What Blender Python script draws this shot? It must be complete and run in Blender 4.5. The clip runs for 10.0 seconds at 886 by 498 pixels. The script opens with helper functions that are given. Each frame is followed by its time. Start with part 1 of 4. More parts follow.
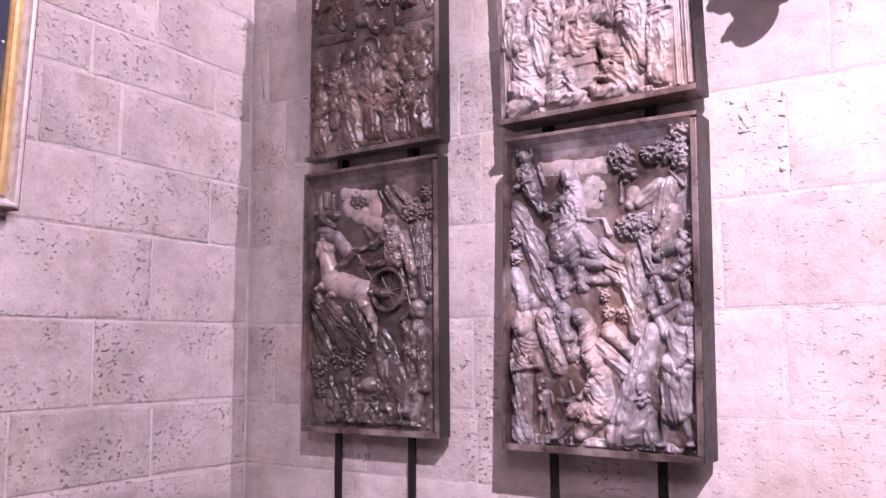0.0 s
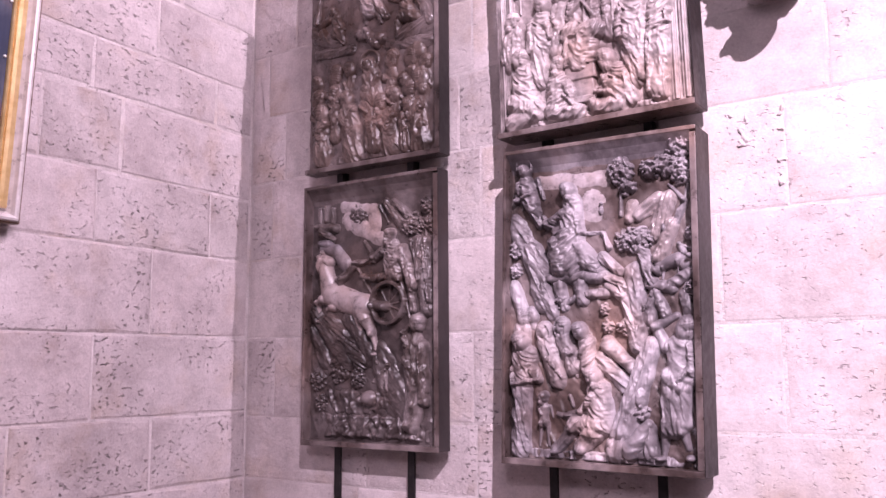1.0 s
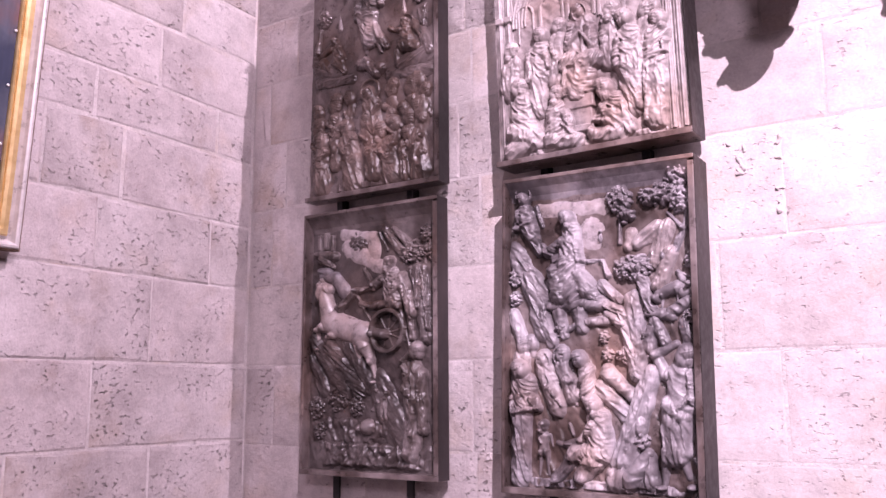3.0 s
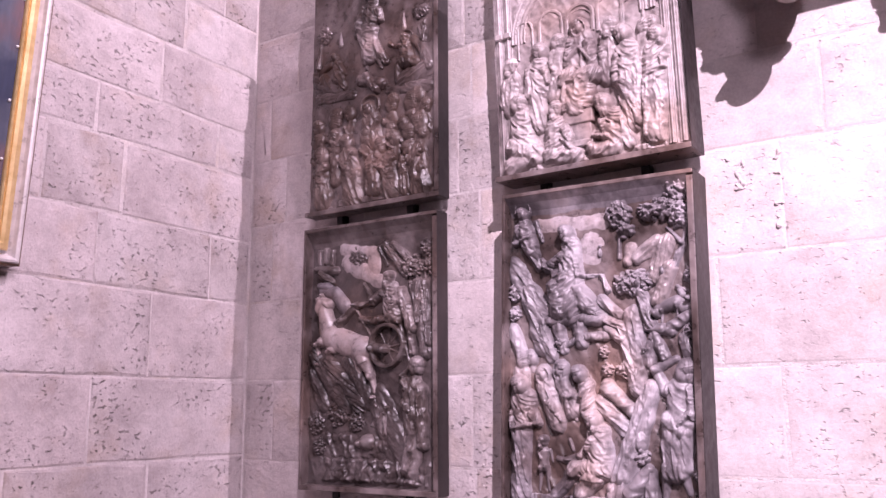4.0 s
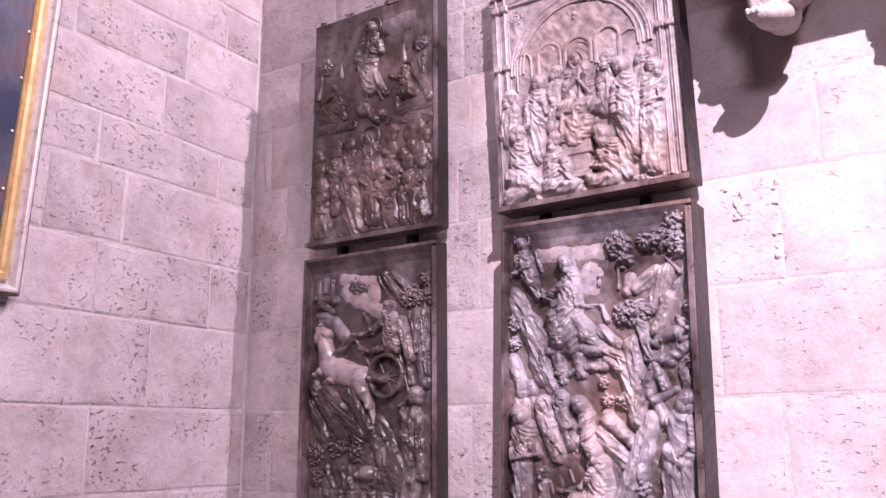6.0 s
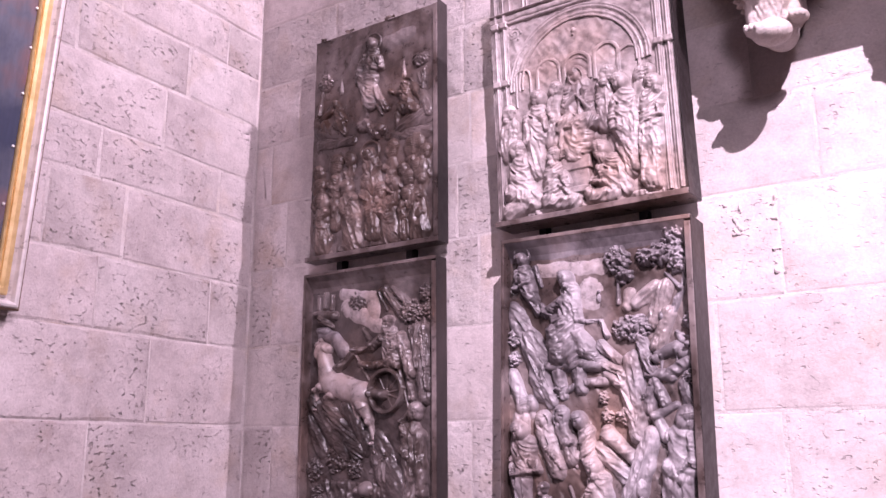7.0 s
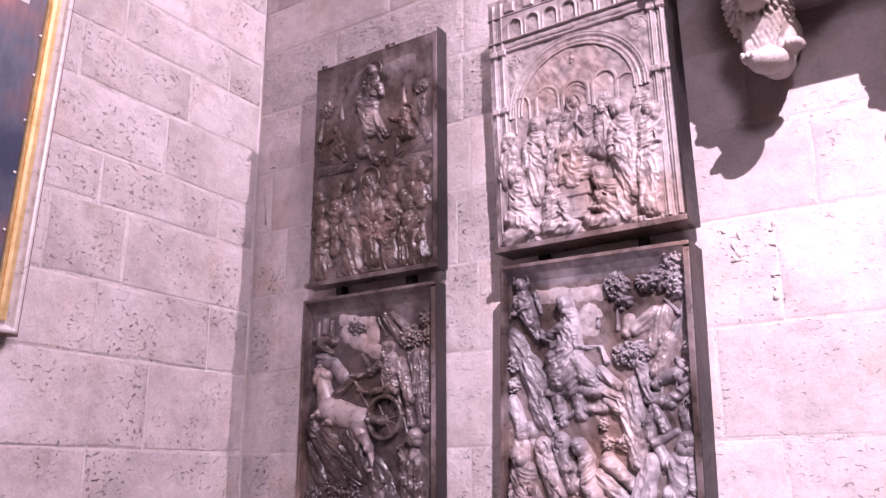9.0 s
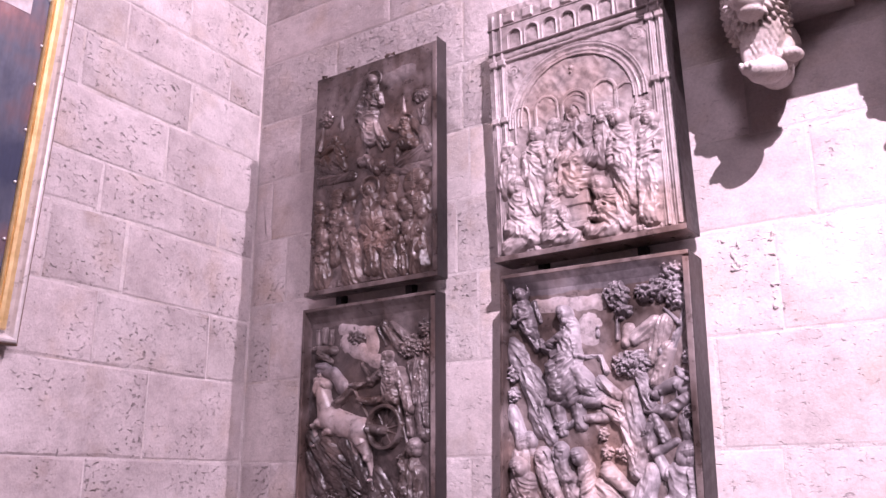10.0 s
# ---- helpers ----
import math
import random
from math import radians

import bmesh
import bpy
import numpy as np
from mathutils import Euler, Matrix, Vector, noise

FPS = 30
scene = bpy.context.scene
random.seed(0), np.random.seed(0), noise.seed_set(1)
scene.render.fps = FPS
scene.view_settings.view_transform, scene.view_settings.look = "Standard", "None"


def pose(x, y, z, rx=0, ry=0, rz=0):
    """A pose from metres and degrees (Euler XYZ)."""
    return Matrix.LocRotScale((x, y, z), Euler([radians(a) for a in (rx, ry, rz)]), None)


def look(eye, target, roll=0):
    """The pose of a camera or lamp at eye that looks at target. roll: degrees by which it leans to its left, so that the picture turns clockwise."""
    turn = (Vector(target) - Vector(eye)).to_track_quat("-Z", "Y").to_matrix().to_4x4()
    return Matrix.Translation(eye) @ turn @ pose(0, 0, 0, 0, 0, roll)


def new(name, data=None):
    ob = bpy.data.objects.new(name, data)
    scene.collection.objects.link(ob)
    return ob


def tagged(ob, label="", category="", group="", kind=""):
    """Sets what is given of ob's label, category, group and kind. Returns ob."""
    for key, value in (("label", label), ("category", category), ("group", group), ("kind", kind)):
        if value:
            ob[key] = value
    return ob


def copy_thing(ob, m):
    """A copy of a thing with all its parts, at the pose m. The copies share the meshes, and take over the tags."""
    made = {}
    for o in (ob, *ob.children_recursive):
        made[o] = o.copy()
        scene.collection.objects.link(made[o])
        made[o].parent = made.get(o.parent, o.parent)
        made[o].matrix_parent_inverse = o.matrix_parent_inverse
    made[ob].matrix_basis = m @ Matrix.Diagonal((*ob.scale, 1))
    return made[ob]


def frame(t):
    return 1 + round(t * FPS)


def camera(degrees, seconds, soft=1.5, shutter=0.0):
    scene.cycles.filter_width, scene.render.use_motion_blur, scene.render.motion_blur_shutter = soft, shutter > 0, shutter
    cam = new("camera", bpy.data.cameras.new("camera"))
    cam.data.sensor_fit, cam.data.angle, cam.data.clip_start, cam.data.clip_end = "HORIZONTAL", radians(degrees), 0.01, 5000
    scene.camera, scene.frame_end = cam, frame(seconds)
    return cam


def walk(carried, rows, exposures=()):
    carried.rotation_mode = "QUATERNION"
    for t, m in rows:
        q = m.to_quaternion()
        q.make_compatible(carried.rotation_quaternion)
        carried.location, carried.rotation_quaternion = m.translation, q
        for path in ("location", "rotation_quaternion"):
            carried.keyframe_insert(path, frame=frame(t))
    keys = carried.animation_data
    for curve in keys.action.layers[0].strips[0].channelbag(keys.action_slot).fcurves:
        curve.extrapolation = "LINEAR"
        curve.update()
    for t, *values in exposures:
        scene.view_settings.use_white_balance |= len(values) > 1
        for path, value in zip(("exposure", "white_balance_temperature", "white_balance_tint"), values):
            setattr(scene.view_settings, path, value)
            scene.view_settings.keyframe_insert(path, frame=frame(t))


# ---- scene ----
cam = camera(54.87, 10.0)
EYE, DRIFT = Vector((2.669, -2.540, 1.6)), Vector((0.021, -0.013, 0.005))
TILTS = [(0.0, 6.962), (0.5, 7.373), (1.0, 7.847), (1.5, 8.304), (2.0, 8.779), (2.5, 9.226), (4.0, 10.649), (4.5, 11.177), (5.0, 11.676),
         (5.5, 12.138), (7.0, 13.610), (7.5, 14.078), (8.0, 14.552), (8.5, 14.962), (9.0, 15.305), (9.5, 15.625), (10.0, 15.907)]
PATH = []
for t, tilt in TILTS:
    eye = EYE + DRIFT * (t / 10)
    PATH.append((t, pose(*eye, 0, 0, 33.56 - 0.003 * t) @ pose(0, 0, 0, 90 + tilt) @ pose(0, 0, 0, 0, 0, -0.43 + 0.017 * t)))
walk(cam, PATH, exposures=[(0.0, 0.0, 6500, 48), (10.0, 0.0, 6500, 48)])

# ---- light: two spotlights hung high in the chapel, and two added soft lamps ----
world = bpy.data.worlds.new("world")
scene.world = world
world.use_nodes = True
world.node_tree.nodes["Background"].inputs[0].default_value = (0.7, 0.72, 0.8, 1)
world.node_tree.nodes["Background"].inputs[1].default_value = 0.12


def spot_light(name, eye, target, watts, degrees, blend, colour, radius):
    data = bpy.data.lights.new(name, "SPOT")
    data.energy, data.spot_size, data.spot_blend = watts, radians(degrees), blend
    data.color, data.shadow_soft_size = colour, radius
    ob = new(name, data)
    ob.matrix_world = look(eye, target)
    return ob


spot_light("spotlight_front", (5.3, -5.1, 6.2), (2.8, 0.0, 2.6), 5200, 38, 0.95, (1.0, 0.97, 1.0), 0.03)
spot_light("spotlight_side", (3.6, -0.33, 5.3), (0.0, -1.0, 2.4), 700, 66, 0.75, (1.0, 0.95, 0.98), 0.015)
# Added, with no source seen: general soft light, mostly for the side wall.
spot_light("spotlight_flood", (5.9, -2.7, 5.7), (0.0, -1.1, 2.2), 1000, 56, 0.9, (1.0, 0.95, 0.98), 0.8)
# Added, with no source seen: lifts the dark under the ledge.
spot_light("spotlight_fill", (4.4, -6.6, 4.6), (1.4, -0.2, 2.7), 560, 60, 0.9, (1.0, 0.95, 0.97), 0.6)

# ---- materials ----


def nodes_of(name):
    m = bpy.data.materials.new(name)
    m.use_nodes = True
    nt = m.node_tree
    return m, nt, nt.nodes["Principled BSDF"]


def node(nt, kind, **inputs):
    n = nt.nodes.new(kind)
    for key, value in inputs.items():
        sock = n.inputs[key.replace("_", " ")]
        if isinstance(value, bpy.types.NodeSocket):
            nt.links.new(value, sock)
        else:
            sock.default_value = value
    return n


def ramp(nt, fac, *stops):
    n = nt.nodes.new("ShaderNodeValToRGB")
    nt.links.new(fac, n.inputs[0])
    e = n.color_ramp.elements
    while len(e) < len(stops):
        e.new(0.5)
    for el, (at, c) in zip(e, stops):
        el.position, el.color = at, (*c, 1) if len(c) == 3 else c
    return n.outputs[0]


def grey(v):
    return (v, v, v)


def mixed(nt, how, fac, a, b):
    n = nt.nodes.new("ShaderNodeMix")
    n.data_type, n.blend_type = "RGBA", how
    for sock, value in ((n.inputs[0], fac), (n.inputs[6], a), (n.inputs[7], b)):
        if isinstance(value, bpy.types.NodeSocket):
            nt.links.new(value, sock)
        else:
            sock.default_value = value if isinstance(value, float) else (*value, 1)
    return n.outputs[2]


def moved(nt, scale=(1, 1, 1), by_object=False):
    """World-size coordinates, shifted for each block by its random number."""
    pos = node(nt, "ShaderNodeNewGeometry").outputs["Position"]
    if by_object:
        rnd = node(nt, "ShaderNodeObjectInfo").outputs["Random"]
        add = nt.nodes.new("ShaderNodeVectorMath")
        add.operation = "MULTIPLY_ADD"
        nt.links.new(rnd, add.inputs[0])
        add.inputs[1].default_value = (17, 31, 23)
        nt.links.new(pos, add.inputs[2])
        pos = add.outputs[0]
    return node(nt, "ShaderNodeMapping", Vector=pos, Scale=scale).outputs[0]


def noise_tex(nt, vec, scale, detail=4.0, rough=0.55):
    return node(nt, "ShaderNodeTexNoise", Vector=vec, Scale=scale, Detail=detail, Roughness=rough).outputs["Fac"]


def stone_material(name, dark, mid, light, pits=1.0, by_object=True, relief=1.0):
    m, nt, bsdf = nodes_of(name)
    vec = moved(nt, by_object=by_object)
    long_vec = moved(nt, (1, 1, 1.7), by_object)
    broad = noise_tex(nt, vec, 2.6, 4.0, 0.6)
    blot = noise_tex(nt, vec, 17.0, 6.0, 0.66)
    fine = noise_tex(nt, vec, 120.0, 4.0, 0.7)
    colour = ramp(nt, broad, (0.30, dark), (0.5, mid), (0.70, light))
    colour = mixed(nt, "MULTIPLY", 0.9, colour, ramp(nt, blot, (0.28, grey(0.80)), (0.5, grey(0.97)), (0.72, grey(1.09))))
    colour = mixed(nt, "MULTIPLY", 0.5, colour, ramp(nt, fine, (0.3, grey(0.72)), (0.65, grey(1.08))))
    # faint tan stains
    tan = ramp(nt, noise_tex(nt, vec, 4.1, 4.0, 0.6), (0.52, (1.0, 1.0, 1.0)), (0.72, (0.90, 0.84, 0.76)))
    colour = mixed(nt, "MULTIPLY", 1.0, colour, tan)
    if by_object:
        rnd = node(nt, "ShaderNodeObjectInfo").outputs["Random"]
        colour = mixed(nt, "MULTIPLY", 1.0, colour, ramp(nt, rnd, (0.0, (0.87, 0.86, 0.85)), (0.5, (0.96, 0.95, 0.95)), (1.0, (1.04, 1.02, 1.02))))
    # pits and chisel scars of about a centimetre, gathered in patches
    pit = noise_tex(nt, long_vec, 46.0, 3.0, 0.6)
    where = ramp(nt, noise_tex(nt, vec, 4.5, 3.0), (0.46, grey(0.0)), (0.62, grey(1.0)))
    hole = ramp(nt, pit, (0.32, grey(1.0)), (0.40, grey(0.0)))
    hole = mixed(nt, "MULTIPLY", 1.0, hole, where)
    pore = ramp(nt, noise_tex(nt, long_vec, 82.0, 1.0), (0.20, grey(1.0)), (0.26, grey(0.0)))
    hole = mixed(nt, "LIGHTEN", 1.0, hole, pore)
    colour = mixed(nt, "MIX", mixed(nt, "MULTIPLY", 1.0, hole, grey(0.55 * pits)), colour, tuple(0.42 * c for c in dark))
    nt.links.new(colour, bsdf.inputs["Base Color"])
    bsdf.inputs["Roughness"].default_value = 0.88
    bsdf.inputs["Specular IOR Level"].default_value = 0.25
    b1 = node(nt, "ShaderNodeBump", Strength=0.9 * pits, Distance=0.014, Height=hole)
    b1.invert = True
    b2 = node(nt, "ShaderNodeBump", Strength=0.8 * relief, Distance=0.014, Height=blot, Normal=b1.outputs[0])
    b3 = node(nt, "ShaderNodeBump", Strength=0.35 * relief, Distance=0.002, Height=fine, Normal=b2.outputs[0])
    nt.links.new(b3.outputs[0], bsdf.inputs["Normal"])
    return m


def alabaster_material(name, dark, mid, light, gloss, wear=0.3):
    m, nt, bsdf = nodes_of(name)
    vec = moved(nt)
    veins = noise_tex(nt, moved(nt, (1, 1, 0.55)), 5.0, 6.0, 0.62)
    small = noise_tex(nt, vec, 34.0, 5.0, 0.6)
    fine = noise_tex(nt, vec, 220.0, 3.0)
    colour = ramp(nt, veins, (0.30, dark), (0.48, mid), (0.70, light))
    colour = mixed(nt, "MULTIPLY", 0.8, colour, ramp(nt, small, (0.32, grey(0.45)), (0.5, grey(0.92)), (0.68, grey(1.2))))
    # milky patches where the dark coat is worn off, and warm stains
    worn = ramp(nt, noise_tex(nt, vec, 4.6, 3.0, 0.6), (0.50, grey(0.0)), (0.68, grey(wear)))
    colour = mixed(nt, "MIX", worn, colour, tuple(1.15 * c for c in light))
    warm = ramp(nt, noise_tex(nt, vec, 3.4, 2.0), (0.52, (1.0, 1.0, 1.0)), (0.76, (1.12, 0.92, 0.78)))
    colour = mixed(nt, "MULTIPLY", 1.0, colour, warm)
    nt.links.new(colour, bsdf.inputs["Base Color"])
    nt.links.new(ramp(nt, small, (0.3, grey(gloss - 0.08)), (0.7, grey(gloss + 0.16))), bsdf.inputs["Roughness"])
    bsdf.inputs["Specular IOR Level"].default_value = 0.5
    b1 = node(nt, "ShaderNodeBump", Strength=0.3, Distance=0.003, Height=small)
    b2 = node(nt, "ShaderNodeBump", Strength=0.2, Distance=0.0008, Height=fine, Normal=b1.outputs[0])
    nt.links.new(b2.outputs[0], bsdf.inputs["Normal"])
    return m


def plain_material(name, a, b, scale, rough, metal=0.0, bump=0.2, dist=0.001):
    m, nt, bsdf = nodes_of(name)
    n = noise_tex(nt, moved(nt), scale, 5.0, 0.6)
    nt.links.new(ramp(nt, n, (0.3, a), (0.7, b)), bsdf.inputs["Base Color"])
    nt.links.new(ramp(nt, n, (0.3, grey(rough - 0.06)), (0.7, grey(rough + 0.1))), bsdf.inputs["Roughness"])
    bsdf.inputs["Metallic"].default_value = metal
    nt.links.new(node(nt, "ShaderNodeBump", Strength=bump, Distance=dist, Height=n).outputs[0], bsdf.inputs["Normal"])
    return m


def painting_material():
    """Dark oil paint: blue ground, red and brown drapery patches, a pale patch, glossy varnish. Its colours are
    lightened to take in hazy glare.
    """
    m, nt, bsdf = nodes_of("oil_paint")
    vec = moved(nt, (1, 1, 0.8))
    n = noise_tex(nt, vec, 5.0, 5.0, 0.55)
    colour = ramp(nt, n, (0.30, (0.03, 0.04, 0.075)), (0.42, (0.075, 0.085, 0.12)), (0.53, (0.13, 0.085, 0.10)), (0.62, (0.22, 0.10, 0.10)), (0.78, (0.28, 0.24, 0.25)))
    brush = noise_tex(nt, moved(nt, (1, 1, 0.2)), 60.0, 3.0)
    colour = mixed(nt, "MULTIPLY", 0.6, colour, ramp(nt, brush, (0.3, grey(0.7)), (0.7, grey(1.2))))
    nt.links.new(colour, bsdf.inputs["Base Color"])
    bsdf.inputs["Roughness"].default_value = 0.3
    nt.links.new(node(nt, "ShaderNodeBump", Strength=0.25, Distance=0.001, Height=brush).outputs[0], bsdf.inputs["Normal"])
    return m


STONE_LEFT = stone_material("limestone_rough", (0.39, 0.345, 0.34), (0.51, 0.46, 0.455), (0.61, 0.56, 0.56), 1.0)
STONE_RIGHT = stone_material("limestone_smooth", (0.46, 0.41, 0.405), (0.55, 0.495, 0.49), (0.62, 0.565, 0.56), 0.6, True, 0.45)
STONE_ROOM = stone_material("limestone_plain", (0.42, 0.38, 0.37), (0.52, 0.47, 0.46), (0.6, 0.55, 0.54), 0.5, False)
MORTAR = stone_material("lime_mortar", (0.44, 0.39, 0.38), (0.55, 0.50, 0.49), (0.66, 0.61, 0.60), 0.6, False)
LION_STONE = stone_material("weathered_stone", (0.27, 0.22, 0.195), (0.42, 0.365, 0.34), (0.6, 0.55, 0.53), 0.4, False, 0.6)
ALABASTER_DARK = alabaster_material("alabaster_dark", (0.020, 0.013, 0.011), (0.068, 0.048, 0.043), (0.25, 0.205, 0.20), 0.30, 0.45)
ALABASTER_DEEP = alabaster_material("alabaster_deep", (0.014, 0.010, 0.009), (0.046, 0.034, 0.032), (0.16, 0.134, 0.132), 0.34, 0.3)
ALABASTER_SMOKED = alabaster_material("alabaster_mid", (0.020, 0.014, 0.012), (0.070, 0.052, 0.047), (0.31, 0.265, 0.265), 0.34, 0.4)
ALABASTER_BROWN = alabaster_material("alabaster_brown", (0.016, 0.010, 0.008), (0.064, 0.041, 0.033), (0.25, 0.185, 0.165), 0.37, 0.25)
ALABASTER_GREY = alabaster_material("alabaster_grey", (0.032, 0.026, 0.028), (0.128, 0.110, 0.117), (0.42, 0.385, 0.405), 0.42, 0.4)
ALABASTER_PALE = alabaster_material("alabaster_pale", (0.13, 0.10, 0.10), (0.27, 0.225, 0.22), (0.40, 0.35, 0.345), 0.42)
ALABASTER_MILKY = alabaster_material("alabaster_milky", (0.15, 0.115, 0.105), (0.27, 0.225, 0.22), (0.42, 0.375, 0.385), 0.30)
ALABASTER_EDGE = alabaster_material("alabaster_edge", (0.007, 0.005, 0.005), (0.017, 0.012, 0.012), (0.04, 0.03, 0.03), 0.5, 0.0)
IRON = plain_material("black_iron", (0.012, 0.011, 0.012), (0.03, 0.027, 0.027), 60, 0.5, 0.6)
GILT = plain_material("gilt_wood", (0.64, 0.43, 0.18), (0.85, 0.64, 0.33), 25, 0.36, 0.5)
SILVER = plain_material("greyed_gesso", (0.5, 0.46, 0.45), (0.72, 0.68, 0.67), 30, 0.3, 0.2)
BROWN = plain_material("brown_edge_shade", (0.10, 0.055, 0.03), (0.17, 0.10, 0.06), 30, 0.5)
PAINT = painting_material()
PALE_PAINT = plain_material("pale_paint", (0.34, 0.30, 0.30), (0.55, 0.50, 0.50), 30, 0.35)
GLINT = plain_material("white_glint", (0.86, 0.85, 0.83), (0.93, 0.92, 0.9), 30, 0.3, 0.0)

# ---- mesh helpers ----


def linked(name, me, material, parent=None, label=""):
    me.materials.append(material)
    ob = new(name, me)
    if parent:
        ob.parent = parent
    if label:
        ob["label"] = label
    return ob


def part(name, bm, material, parent, label="", smooth=False):
    me = bpy.data.meshes.new(name)
    bm.to_mesh(me)
    bm.free()
    if smooth:
        me.shade_smooth()
    return linked(name, me, material, parent, label)


def add_box(bm, a, b, bevel=0.0):
    made = bmesh.ops.create_cube(bm, size=1)["verts"]
    for v in made:
        v.co = Vector([a[i] if v.co[i] < 0 else b[i] for i in range(3)])
    if bevel:
        edges = list({e for v in made for e in v.link_edges})
        bmesh.ops.bevel(bm, geom=edges, offset=bevel, segments=2, affect="EDGES", profile=0.6)
    return bm


def box(a, b, bevel=0.0):
    return add_box(bmesh.new(), a, b, bevel)


def thing(name, m, label, category, group="", kind=""):
    ob = new(name)
    ob.matrix_world = m
    return tagged(ob, label, category, group, kind)


# ---- the chapel's shell ----
LEFT = pose(0, 0, 0, 0, 0, math.degrees(0.0324))       # the side wall's frame: x out of the wall, -y along it
wall_left = part("wall_left", box((-0.6, -8.0, 0.0), (-0.0030, 0.6, 8.0)), MORTAR, None)
wall_left.matrix_world = LEFT
tagged(wall_left, "old limestone ashlar side wall with worn pitted blocks", "wall", kind="structure")
wall_right = part("wall_right", box((-0.02, 0.0005, 0.0), (7.6, 0.6, 8.0)), STONE_ROOM, None)
tagged(wall_right, "pale limestone ashlar wall behind the reliefs", "wall", kind="structure")
for name, a, b in (("wall_back", (-0.3, -8.6, 0), (7.6, -8.0, 8.0)), ("wall_far", (7.6, -8.6, 0), (8.2, 0.6, 8.0)),
                   ("ceiling", (-0.6, -8.6, 8.0), (8.2, 0.6, 8.4)), ("floor", (-0.6, -8.6, -0.3), (8.2, 0.6, 0.0))):
    tagged(part(name, box(a, b), STONE_ROOM, None), "plain limestone " + name.split("_")[0] + " of the chapel", name.split("_")[0], kind="structure")

# ---- the four reliefs: heights above a back plane, carved part by part ----
rng = np.random.default_rng(7)
LATTICE = rng.random((64, 64))


def wavy(u, v, scale, seed=0):
    """Smooth noise between 0 and 1 on the panel's plane; scale in cells for each metre."""
    a, b = u * scale + seed * 7.31 + 100, v * scale + seed * 3.77 + 100
    i, j = np.floor(a).astype(int), np.floor(b).astype(int)
    f, g = a - i, b - j
    f, g = f * f * (3 - 2 * f), g * g * (3 - 2 * g)
    at = lambda p, q: LATTICE[p % 64, q % 64]
    return (at(i, j) * (1 - f) + at(i + 1, j) * f) * (1 - g) + (at(i, j + 1) * (1 - f) + at(i + 1, j + 1) * f) * g


def rough(u, v, scale, seed=0):
    return 0.6 * wavy(u, v, scale, seed) + 0.3 * wavy(u, v, scale * 2.1, seed + 1) + 0.15 * wavy(u, v, scale * 4.3, seed + 2)


